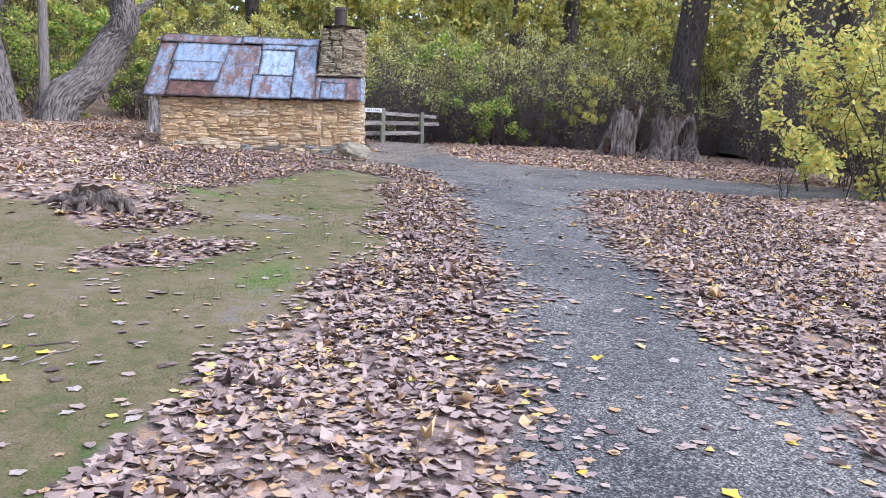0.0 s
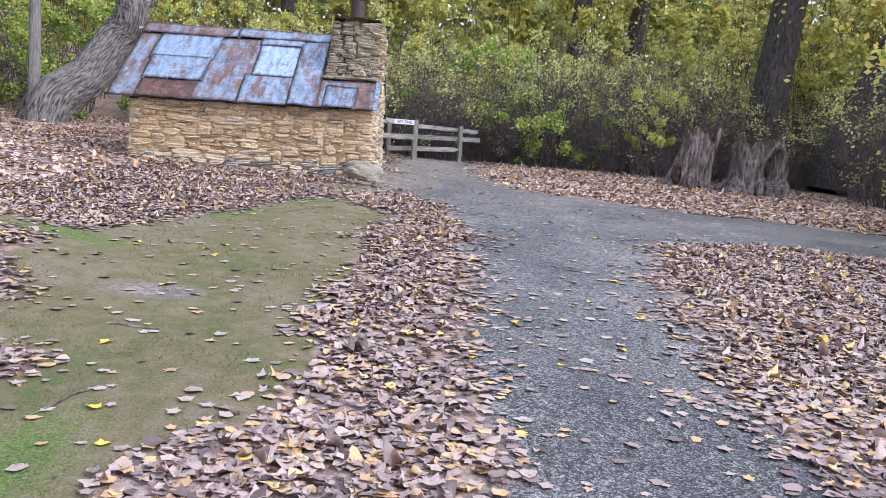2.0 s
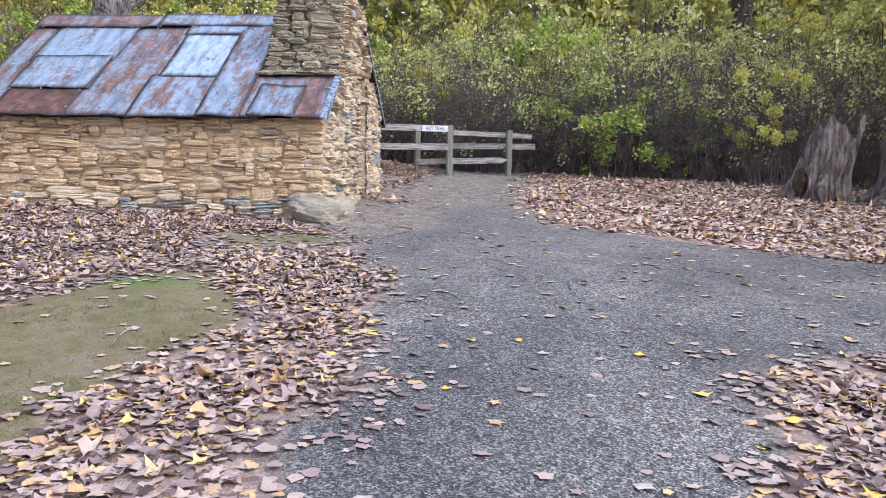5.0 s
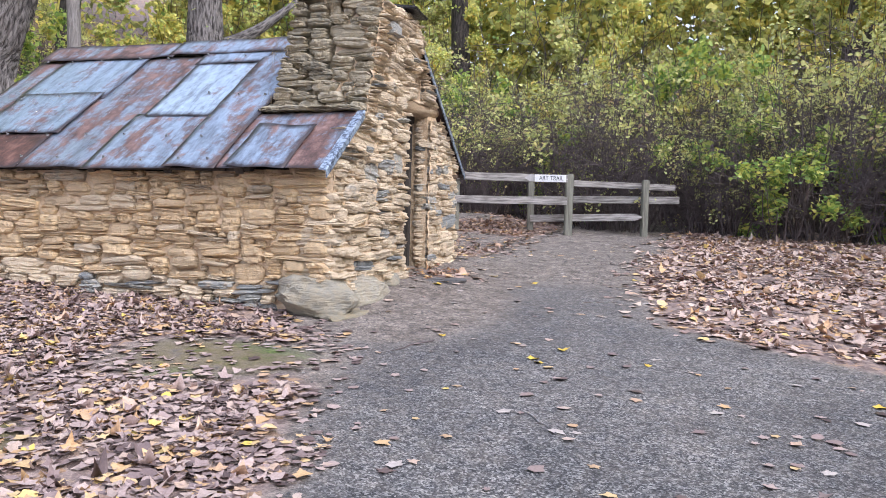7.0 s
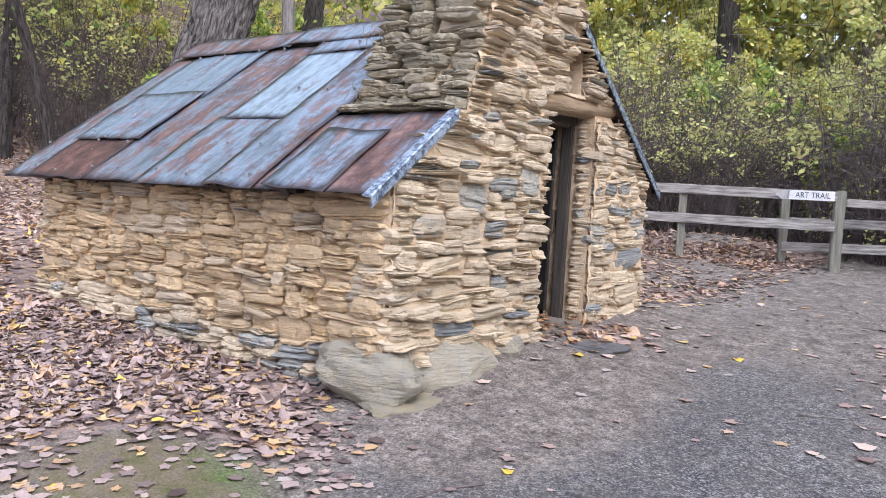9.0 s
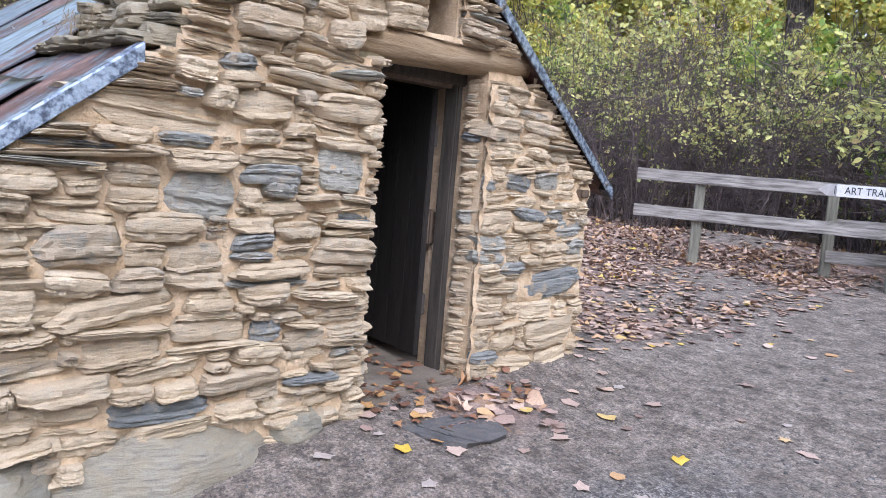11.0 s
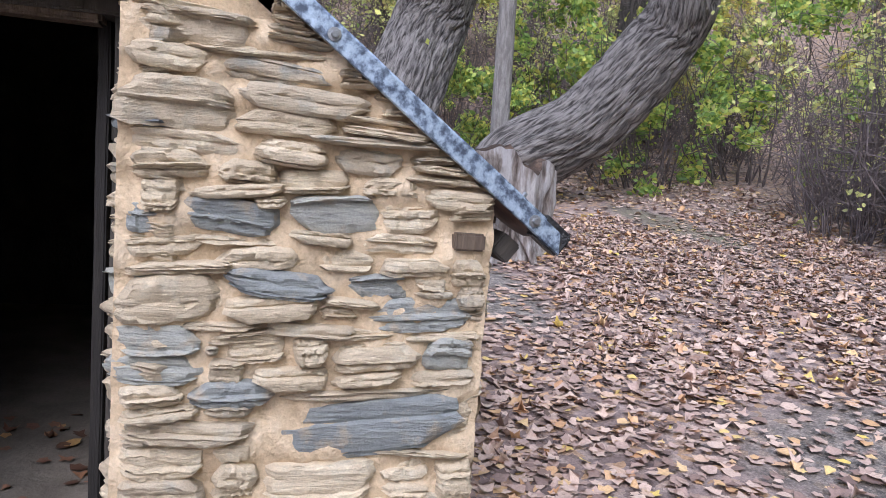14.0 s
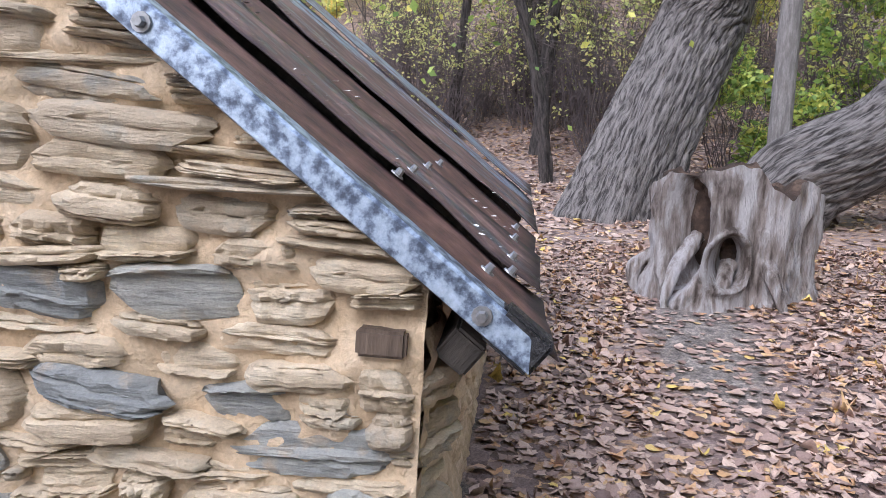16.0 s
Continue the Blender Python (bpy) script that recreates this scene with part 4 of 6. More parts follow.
def verge(side, u, v0, v1, mat, label):
    """A folded edge strip down a gable: a lip on top and a hanging face."""
    f = roof_south if side == "s" else roof_north
    bm = bmesh.new()
    n = 14
    prof = ((-0.05, 0.038), (0.014, 0.04), (0.02, 0.032), (0.022, -0.03), (0.014, -0.034), (0.012, 0.026), (-0.05, 0.03))
    rings = []
    for i in range(n + 1):
        v = v0 + (v1 - v0) * i / n
        rings.append([bm.verts.new(f(u + x, v, z + 0.003 * noise.noise(Vector((i * 0.7, x * 40, 2))))) for x, z in prof])
    for a, b in zip(rings, rings[1:]):
        for j in range(len(prof)):
            bm.faces.new((a[j], a[(j + 1) % len(prof)], b[(j + 1) % len(prof)], b[j]))
    bm.faces.new(rings[0]), bm.faces.new(rings[-1][::-1])
    bmesh.ops.recalc_face_normals(bm, faces=bm.faces)
    return part("verge_strip", bm, mat, roof, label)


verge("n", 0.06, 1.98, 3.585, VERGE_ZINC, "mottled blue-grey zinc edge strip")
verge("s", 0.05, -0.23, 0.49, VERGE_ZINC, "blue-grey zinc edge strip")


def bolt(parent, m, r=0.011):
    bm = bmesh.new()
    bmesh.ops.create_cone(bm, cap_ends=True, segments=10, radius1=r * 1.7, radius2=r * 1.6, depth=0.003)
    bmesh.ops.create_cone(bm, cap_ends=True, segments=6, radius1=r, radius2=r * 0.8, depth=0.014, matrix=Matrix.Translation((0, 0, 0.008)))
    return part("bolt", bm, STEEL, parent, "", m)


for v in (2.35, 2.9, 3.5):
    p = roof_north(0.085, v, 0.0)
    bolt(roof, Matrix.Translation(p) @ pose(0, 0, 0, 0, 90, 0))
bolt_mesh = bolt(roof, Matrix.Translation(roof_north(-0.02, 3.5, 0.06)) @ pose(0, 0, 0, -37, 0, 0), 0.009).data
brng = random.Random(5)
for v in (3.3, 3.54):
    for u in (-0.2, -0.42, -0.7, -1.0):
        part("bolt", bolt_mesh, None, roof, "", Matrix.Translation(roof_north(u + brng.uniform(-0.04, 0.04), v, 0.062)) @ pose(0, 0, 0, -37, 0, 0))
for b in (0.15, 0.5, 0.8, 0.97):
    for a in (0.03, 0.14, 0.26, 0.4, 0.52, 0.65, 0.78, 0.88, 0.97):
        u, v = U0 + du * a + brng.uniform(-0.03, 0.03), RIDGE_V - b * (RIDGE_V + 0.22) + brng.uniform(-0.03, 0.03)
        part("bolt", bolt_mesh, None, roof, "", Matrix.Translation(roof_south(u, v, 0.056)) @ pose(0, 0, 0, 38, 0, 0))
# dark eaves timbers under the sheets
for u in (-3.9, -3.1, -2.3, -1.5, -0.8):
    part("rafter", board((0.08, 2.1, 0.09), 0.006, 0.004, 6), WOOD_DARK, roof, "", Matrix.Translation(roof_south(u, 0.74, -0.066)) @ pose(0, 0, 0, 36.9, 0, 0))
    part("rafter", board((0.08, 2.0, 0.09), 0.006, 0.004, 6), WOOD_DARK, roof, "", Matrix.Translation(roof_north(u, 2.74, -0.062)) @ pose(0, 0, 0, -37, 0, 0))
# the dark south plate doubles as the shadow line under the eave
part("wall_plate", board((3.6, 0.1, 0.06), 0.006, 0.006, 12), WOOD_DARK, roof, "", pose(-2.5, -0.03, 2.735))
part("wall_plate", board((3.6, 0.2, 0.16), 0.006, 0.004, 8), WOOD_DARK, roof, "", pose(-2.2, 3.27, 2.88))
part("purlin", board((0.9, 0.09, 0.05), 0.006, 0.004, 6), WOOD_FRAME, roof, "sawn purlin end in the stonework", pose(-0.4, 3.325, 2.82))
part("purlin", board((0.62, 0.07, 0.07), 0.006, 0.004, 6), WOOD_DARK, roof, "", pose(-0.33, 3.46, 2.8, -37, 0, 0))
part("ridge_pole", tube_mesh("ridge_pole", WOOD_GREY, [(-4.52, 1.7, 4.07), (-2.6, 1.7, 4.06), (-0.9, 1.7, 4.06)], [0.035, 0.045, 0.045], 10), None, roof)
# added dark sheets inside the roof that stop daylight leaking in
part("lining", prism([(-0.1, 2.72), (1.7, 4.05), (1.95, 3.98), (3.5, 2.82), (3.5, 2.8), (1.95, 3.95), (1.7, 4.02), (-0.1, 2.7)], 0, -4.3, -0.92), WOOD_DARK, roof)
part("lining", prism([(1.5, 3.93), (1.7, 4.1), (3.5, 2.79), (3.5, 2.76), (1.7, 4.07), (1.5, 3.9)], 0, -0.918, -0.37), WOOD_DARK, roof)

# chimney above the roof, its clay core, stones, capping slabs and flue
chimney = part("chimney", prism([(-0.92, 3.6), (-THICK - 0.002, 3.6), (-THICK - 0.002, 4.3), (-0.8, 4.3)], 1, 1.0, 1.9), MOSSY_CLAY, hut, "tapering stone chimney, mossy and grass-grown")
bm = bmesh.new()
lower = [bm.verts.new(p) for p in ((-0.9, 0.56, 3.0), (-0.01, 0.56, 3.0), (-0.01, 1.52, 3.0), (-0.9, 1.52, 3.0))]
upper = [bm.verts.new(p) for p in ((-0.8, 1.0, 4.33), (-0.03, 1.0, 4.33), (-0.03, 1.93, 4.33), (-0.8, 1.93, 4.33))]
bm.faces.new(lower[::-1]), bm.faces.new(upper)
for i in range(4):
    bm.faces.new((lower[i], lower[(i + 1) % 4], upper[(i + 1) % 4], upper[i]))
part("core", bm, MOSSY_CLAY, chimney)


def chimney_south(a, z, out):
    return pose(a, 0.56 + (z - 3.0) * 0.44 / 1.43 - out, z, 0, 0, 180)


def chimney_west(a, z, out):
    return pose(-0.9 + (z - 3.0) * 0.1 / 1.43 - out, a, z, 0, 0, 90)


set_stones(chimney, lay_stones([(-0.93, 3.27), (0.03, 3.27), (0.02, 4.32), (-0.84, 4.32)], [], [], 77, 0.24, 1.3), STONES_MOSSY, chimney_south, 78, (0.12, 0.22), (0.03, 0.12))
set_stones(chimney, lay_stones([(0.75, 3.4), (2.0, 3.9), (1.95, 4.32), (1.0, 4.32)], [], [], 79, 0.24, 1.3), STONES_MOSSY, chimney_west, 80, (0.08, 0.18), (0.02, 0.07))
crng = random.Random(3)
for k, (u, v, w, d) in enumerate(((-0.62, 1.2, 0.46, 0.5), (-0.2, 1.2, 0.44, 0.52), (-0.6, 1.72, 0.44, 0.46), (-0.18, 1.74, 0.46, 0.46), (-0.4, 1.1, 0.4, 0.3))):
    part("cap_slab", STONES_MOSSY[k], None, chimney, "", pose(u, v, 4.36 + 0.025 * (k == 4) + crng.uniform(-0.01, 0.01), 0, 0, crng.uniform(-15, 15)) @ Matrix.Diagonal((w, d * 0.7, 0.07, 1)))
for k, u in enumerate((-0.85, -0.62, -0.38, -0.12)):
    part("ledge_slab", STONES_MOSSY[(k + 3) % 8], None, chimney, "", pose(u, 0.6 - 0.04 * (k % 2), 3.285, 0, 0, 180 + crng.uniform(-8, 8)) @ Matrix.Diagonal((0.3, 0.24, 0.05, 1)))
part("cap_sheet", board((0.5, 0.62, 0.03), 0.01, 0.02, 4, 2), BLACK, chimney, "black sheet over the chimney top", pose(-0.12, 1.72, 4.40, 3, 4, 8))
flue = part("flue", tube_mesh("flue", IRON_DARK, [(-0.46, 1.42, 4.2 + 0.08 * i) for i in range(9)], [0.13] * 9, 20), None, chimney, "brown iron flue pipe")
part("flue_collar", tube_mesh("flue_collar", SIGN_WHITE, [(-0.46, 1.42, 4.37), (-0.46, 1.42, 4.42), (-0.46, 1.42, 4.45)], [0.24, 0.19, 0.135], 20), None, flue, "pale mortar collar")
part("flue_rim", tube_mesh("flue_rim", IRON_DARK, [(-0.46, 1.42, 4.8), (-0.46, 1.42, 4.86)], [0.145, 0.14], 20), None, flue)
# pale lichen flecks and droppings on the iron
frng = np.random.default_rng(17)


def flecks(name, place, n):
    v = []
    for _ in range(n):
        c = place()
        v.append(c)
    size = np.exp(frng.normal(math.log(0.009), 0.5, n))
    me = leaf_field(name, FLECK, np.array([tuple(q) for q in v]), size, frng, 0.12, 0.05)
    return tagged(part(name, me, None, roof, "white lichen flecks"), kind="stuff")


FLECK = mottled("white_lichen", [(0.3, (0.68, 0.69, 0.68)), (0.7, (0.85, 0.86, 0.85))], 30, 90, 0.9, 0.2, 0.002)
flecks("lichen_fleck", lambda: roof_south(U0 + du * frng.beta(1.2, 1.6) * 0.42 + du * 0.03, RIDGE_V - frng.normal(0.62, 0.13) * (RIDGE_V + 0.22), 0.088), 420)
flecks("lichen_fleck", lambda: roof_south(frng.uniform(U0, U1), frng.uniform(-0.2, 1.6), 0.066), 60)
flecks("lichen_fleck", lambda: roof_north(frng.choice((-0.4, -0.84, -1.58)) + frng.normal(0, 0.035), frng.uniform(2.1, 3.55), 0.062), 160)
# dry grass on the chimney
grng = np.random.default_rng(8)


def tuft(n, at, spread, droop, length):
    st = np.array(at) + grng.normal(0, 1, (n, 3)) * np.array(spread)
    en = st + np.stack([grng.normal(0, 0.06, n), grng.normal(-0.05, 0.05, n), grng.uniform(-droop, droop * 0.4, n)], 1) * length
    return twig_field("dry_grass", TWIG_DRY, st, en, np.full(n, 0.0016), np.full(n, 0.0008), grng, 3, 0.25)


TWIG_DRY = mottled("dry_grass_straw", [(0.3, (0.2, 0.15, 0.09)), (0.7, (0.36, 0.29, 0.18))], 20, 60, 0.9, 0.1, 0.002)
for at, n in (((-0.45, 0.9, 4.3), 160), ((-0.85, 0.75, 3.85), 60), ((-0.8, 0.62, 3.4), 60)):
    tagged(part("dry_grass", tuft(n, at, (0.1, 0.04, 0.04), 1.0, 0.25), None, chimney, "dry hanging grass"), kind="stuff")
# black sheeting over the gable's peak
bm = board((0.5, 0.55, 0.05), 0.015, 0.03, 5, 3)
bmesh.ops.subdivide_edges(bm, edges=list(bm.edges), cuts=2, use_grid_fill=True)
for w in bm.verts:
    w.co.z += 0.05 * noise.noise(w.co * 9)
part("ridge_sheeting", bm, BLACK, roof, "crumpled black plastic sheeting", Matrix.Translation(roof_north(-0.2, 2.08, 0.07)) @ pose(0, 0, 0, -37, 0, 0))

part("verge_cap", board((0.06, 0.11, 0.075), 0.008, 0.006, 3, 6), BLACK, roof, "black end of the edge strip", Matrix.Translation(roof_north(0.05, 3.56, 0.004)) @ pose(0, 0, 0, -37, 0, 0))
# doorway: lintel log, frame posts, open door, threshold
doorway = thing("doorway", Matrix(), "", "")
doorway.parent = hut
doorway["label"] = "low doorway with a log lintel and an open plank door"
me = tube_mesh("lintel", WOOD_LINTEL, [(-0.06, 1.46 + 0.13 * i, 3.455 + 0.006 * math.sin(i) + 0.006 * i) for i in range(11)], [0.075, 0.088, 0.092, 0.09, 0.088, 0.088, 0.09, 0.086, 0.084, 0.08, 0.06], 18, 0.012, 4)
part("lintel", me, None, doorway, "rounded weathered log lintel")
part("inner_lintel", board((0.26, 1.0, 0.09), 0.008, 0.003, 6), WOOD_DARK, doorway, "", pose(-0.3, 2.0, 3.40))
part("frame_post", board((0.1, 0.06, 1.62), 0.008, 0.004, 8, 1), WOOD_FRAME, doorway, "", pose(-0.22, 1.655, 2.58))
# this post's darker timber paints the shaded gap beside the door
part("frame_post", board((0.1, 0.045, 1.62), 0.008, 0.004, 8, 2), WOOD_DARK, doorway, "", pose(-0.24, 2.376, 2.58))
part("frame_head", board((0.12, 0.64, 0.05), 0.008, 0.003, 6, 3), WOOD_FRAME, doorway, "", pose(-0.25, 2.0, 3.36))
part("threshold", board((0.42, 0.72, 0.07), 0.015, 0.008, 6, 4), SOIL, doorway, "", pose(-0.2, 1.99, 1.755))
door = thing("door", pose(-0.3, 2.31, 1.83, 0, 0, 168), "", "")
door.parent = doorway
door["label"] = "dark plank door standing open inwards"
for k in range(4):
    part("plank", board((0.158, 0.035, 1.52), 0.005, 0.004, 8, 5 + k), WOOD_DOOR_SHADED, door, "", pose(-0.0 + 0.09 + 0.162 * k, 0, 0.77))
for z in (0.3, 1.25):
    part("ledge", board((0.62, 0.03, 0.12), 0.005, 0.003, 4, 3), WOOD_DARK, door, "", pose(0.34, -0.034, z))
part("latch", board((0.09, 0.05, 0.2), 0.012, 0.004, 4, 9), WOOD_FRAME, door, "worn wooden latch block", pose(0.07, -0.05, 0.74))
part("floor", board((3.4, 2.72, 0.1), 0.01, 0.0), SOIL, hut, "dusty earth floor", pose(-2.05, 1.7, 1.735))

# stones that stand out, then the courses round them
pier_chosen = [(2.67, 2.86, 0.25, 0.09), (2.94, 2.88, 0.25, 0.095), (2.46, 2.85, 0.11, 0.08), (3.2, 2.6, 0.34, 0.085), (3.29, 2.49, 0.15, 0.1), (2.69, 2.38, 0.23, 0.065), (2.5, 2.53, 0.22, 0.07), (2.49, 2.445, 0.26, 0.075), (3.08, 2.68, 0.18, 0.068), (3.06, 2.27, 0.6, 0.15),
               (2.52, 3.14, 0.29, 0.125), (2.5, 3.25, 0.21, 0.06), (2.52, 2.64, 0.27, 0.115), (2.8, 2.69, 0.3, 0.065), (2.7, 2.98, 0.16, 0.065), (2.52, 2.98, 0.2, 0.065), (3.1, 1.98, 0.5, 0.16)]
gable_chosen = [(0.55, 3.02, 0.62, 0.11), (1.42, 2.86, 0.28, 0.2), (0.75, 2.74, 0.3, 0.15),
               (1.0, 3.1, 0.28, 0.11), (1.5, 3.56, 0.2, 0.13), (0.3, 2.55, 0.3, 0.14)]
east_laid = lay_stones(gable_line, gable_holes + [(-0.1, 0.24, 1.3, 1.76), (3.25, 3.42, 2.765, 2.875), (0.34, 1.08, 1.3, 1.8)], pier_chosen + gable_chosen, 5, 0.27, 1.12)
GREY_AT = {0, 1, 2, 3, 4, 5, 6, 7, 8, 9, 18}
set_stones(wall_east, [s for k, s in enumerate(east_laid) if k in GREY_AT], STONES_GREY, "east", 6, (0.1, 0.14), (0.035, 0.065))
rest = [s for k, s in enumerate(east_laid) if k not in GREY_AT]
set_stones(pier, [s for s in rest if s[0] > 2.3], STONES, "east", 8, (0.12, 0.18), (0.035, 0.08), STONES_GREY, 0.1)
set_stones(wall_east, [s for s in rest if s[0] <= 2.3], STONES, "east", 7, (0.13, 0.2), (0.04, 0.11), STONES_GREY, 0.05)
south_laid = lay_stones(south_line, [(-0.46, 0.1, 1.3, 1.8)], [(-0.72, 1.86, 0.3, 0.16), (-0.7, 2.02, 0.2, 0.14), (-1.35, 1.92, 0.28, 0.1), (-3.85, 2.1, 0.36, 0.12), (-3.85, 1.98, 0.34, 0.1)], 15, 0.25, 1.1)
set_stones(wall_south, [q for q in south_laid if q[1] > 1.8], STONES_CLAY, "south", 16, (0.14, 0.2), (0.05, 0.1), STONES, 0.1)
set_stones(wall_south, [q for q in south_laid if q[1] <= 1.8], STONES, "south", 17, (0.15, 0.22), (0.06, 0.12), STONES_GREY, 0.2)
# rounded jamb ends and corner stones that turn the corner
jrng = random.Random(12)
z = 1.72
while z < 3.36:
    h = jrng.uniform(0.05, 0.085)
    part("jamb_stone", jrng.choice(STONES), None, wall_east, "", pose(-0.1, DOOR_LO - 0.0, z, 0, 0, -20 + jrng.uniform(-15, 15)) @ Matrix.Diagonal((0.26, 0.12 + jrng.uniform(0, 0.05), h, 1)))
    part("jamb_stone", jrng.choice(STONES if jrng.random() < 0.75 else STONES_GREY), None, pier, "", pose(-0.07, DOOR_HI + 0.065, z, 0, 0, 212 + jrng.uniform(-14, 14)) @ Matrix.Diagonal((0.25, 0.12 + jrng.uniform(0, 0.05), h * 1.05, 1)))
    z += h + 0.008
z = 1.5
while z < 2.66:
    h = jrng.uniform(0.055, 0.1)
    if int(z * 50) % 2:
        part("quoin", jrng.choice(STONES), None, wall_east, "", pose(-0.055, 0.13, z, 0, 0, -90 + jrng.uniform(-6, 6)) @ Matrix.Diagonal((jrng.uniform(0.3, 0.42), 0.22, h, 1)))
    else:
        part("quoin", jrng.choice(STONES), None, wall_south, "", pose(-0.12, 0.06, z, 0, 0, 180 + jrng.uniform(-6, 6)) @ Matrix.Diagonal((jrng.uniform(0.34, 0.46), 0.22, h, 1)))
    part("quoin", jrng.choice(STONES), None, wall_south, "", pose(WALL_END + 0.06, 0.06, z, 0, 0, 135 + jrng.uniform(-12, 12)) @ Matrix.Diagonal((jrng.uniform(0.2, 0.3), 0.16, h, 1)))
    part("quoin", jrng.choice(STONES), None, wall_north, "", pose(-0.1, GABLE - 0.04, z + 0.12, 0, 0, -25 + jrng.uniform(-8, 8)) @ Matrix.Diagonal((0.26, jrng.uniform(0.1, 0.16), h, 1)))
    z += h + 0.006


def boulder(seed, size):
    bm = bmesh.new()
    bmesh.ops.create_icosphere(bm, subdivisions=4, radius=0.5)
    cut = [(Vector((rg.gauss(0, 1), rg.gauss(0, 1), rg.gauss(0, 1))).normalized(), rg.uniform(0.33, 0.44)) for rg in [random.Random(seed)] for _ in range(11)]
    for v in bm.verts:
        p = v.co.copy()
        for n, d in cut:
            p -= n * max(0, p.dot(n) - d)
        k = 1 + 0.16 * noise.noise(p * 2.2 + Vector((seed, 0, 0))) + 0.12 * noise.noise(p * 5 + Vector((0, seed, 0))) + 0.06 * noise.noise(p * 12) + 0.03 * noise.noise(p * 30)
        q = Vector((math.copysign(abs(p.x * 2) ** 0.95 / 2, p.x), math.copysign(abs(p.y * 2) ** 0.95 / 2, p.y), math.copysign(abs(p.z * 2) ** 0.9 / 2, p.z))) * k
        q *= 1 - 0.09 * max(0, noise.noise(Vector((p.x * 3, p.y * 3, p.z * 11 + seed)))) - 0.14 * max(0, p.z) * (1 + noise.noise(p * 3))
        v.co = Vector((q.x * size[0], q.y * size[1], q.z * size[2]))
    for f in bm.faces:
        f.smooth = noise.noise(f.calc_center_median() * 9) > -0.1
    return bm


part("base_boulder", boulder(3, (0.72, 0.56, 0.4)), STONE_FOOT, wall_south, "big grey corner boulder", pose(-0.12, 0.06, 1.7, 4, 8, 25))
part("base_slab", STONES_MOSSY[2], None, wall_south, "grey layered slab under the corner boulder", pose(0.02, 0.04, 1.5, 0, -3, 155) @ Matrix.Diagonal((0.48, 0.34, 0.15, 1)))
part("base_slab", STONES_MOSSY[4], None, wall_east, "", pose(-0.03, 0.26, 1.5, 0, 4, -80) @ Matrix.Diagonal((0.38, 0.2, 0.12, 1)))
part("base_boulder", boulder(14, (0.44, 0.98, 0.48)), STONE_FOOT, wall_east, "large greenish foot boulder", pose(-0.02, 0.7, 1.66, -10, 0, 4))
part("base_boulder", boulder(21, (0.24, 0.32, 0.24)), STONE_FOOT, wall_east, "", pose(0.0, 1.28, 1.72, 0, 0, 0))
doorstep = tagged(new("doorstep_stone", stone_mesh("doorstep_stone", 93, SLATE_DARK)), "dark flat slate slab set before the doorway", "stone")
doorstep.matrix_basis = HUT @ pose(0.36, 1.92, zed(-1.7, 18.4) - 0.012, 90, 0, 10) @ Matrix.Diagonal((0.52, 0.05, 0.4, 1))

# ---- fence with the sign ----
POSTS = {"a": (-3.88, 23.83, 3.07, 0.0), "s": (-2.72, 24.55, 2.95, 0.0), "b": (-1.98, 24.42, 3.08, 0.0), "c": (-0.78, 25.1, 3.02, 0.0), "d": (0.0, 25.55, 2.75, 0.0)}
fence = thing("timber_fence", Matrix(), "grey weathered post and rail fence at the wood's edge", "fence")


def fence_post(k, w=0.11):
    x, y, top, _ = POSTS[k]
    lo = zed(x, y) - 0.15
    part("post", board((w, w, top - lo), 0.01, 0.004, 8, ord(k)), WOOD_POST, fence, "", pose(x, y, (top + lo) / 2, 0, 0, 28))


def rail(p, q, h=0.13, d=0.04, pointed=False, seed=0, ahead=0.075):
    p, q = Vector(p), Vector(q)
    a = q - p
    n = Vector((a.y, -a.x, 0)).normalized() * ahead
    bm = board((a.length, d, h), 0.006, 0.005, 14, seed)
    if pointed:
        for v in bm.verts:
            if v.co.x > a.length / 2 - 0.02:
                v.co.z *= 0.25
    m = Matrix.Translation((p + q) / 2 + n) @ Matrix.Rotation(math.atan2(a.y, a.x), 4, "Z") @ Matrix.Rotation(-math.atan2(a.z, a.xy.length), 4, "Y")
    return part("rail", bm, WOOD_GREY, fence, "", m)


for k in "asbc":
    fence_post(k, 0.13 if k == "b" else 0.11)
pa, ps, pb, pc, pd = (Vector(POSTS[k][:2]) for k in "asbcd")
dirab = (pb - pa).normalized()
le = pa - dirab * 0.72
rail((*le, 3.02), (*(pb - dirab * 0.03), 3.0), 0.135, 0.045, seed=1)
rail((*le, 2.6), (*(pb - dirab * 0.03), 2.61), 0.135, 0.045, seed=2)
dirbd = (pd - ps).normalized()
rail((*ps, 2.63), (*(pd - dirbd * 0.25), 2.68), 0.13, 0.04, seed=3, ahead=-0.03)
rail((*ps, 2.29), (*(pc - dirbd * 0.05), 2.36), 0.13, 0.04, True, seed=4, ahead=0.07)
rail((*(pb + dirbd * 0.1), 2.93), (*(pd - dirbd * 0.3), 2.9), 0.11, 0.04, seed=5, ahead=-0.09)

sign_dir = math.atan2(dirab.y, dirab.x)
sign_at = pb - dirab * 0.37
nrm = Vector((dirab.y, -dirab.x))
sign = thing("trail_sign", Matrix.Translation((*(sign_at + nrm * 0.105), 3.0)) @ Matrix.Rotation(sign_dir, 4, "Z"), "white arrow sign with dark lettering on the top rail", "sign")
part("panel", board((0.545, 0.012, 0.125), 0.003), SIGN_WHITE, sign, "", pose(0.0375, 0, 0))
bm = bmesh.new()
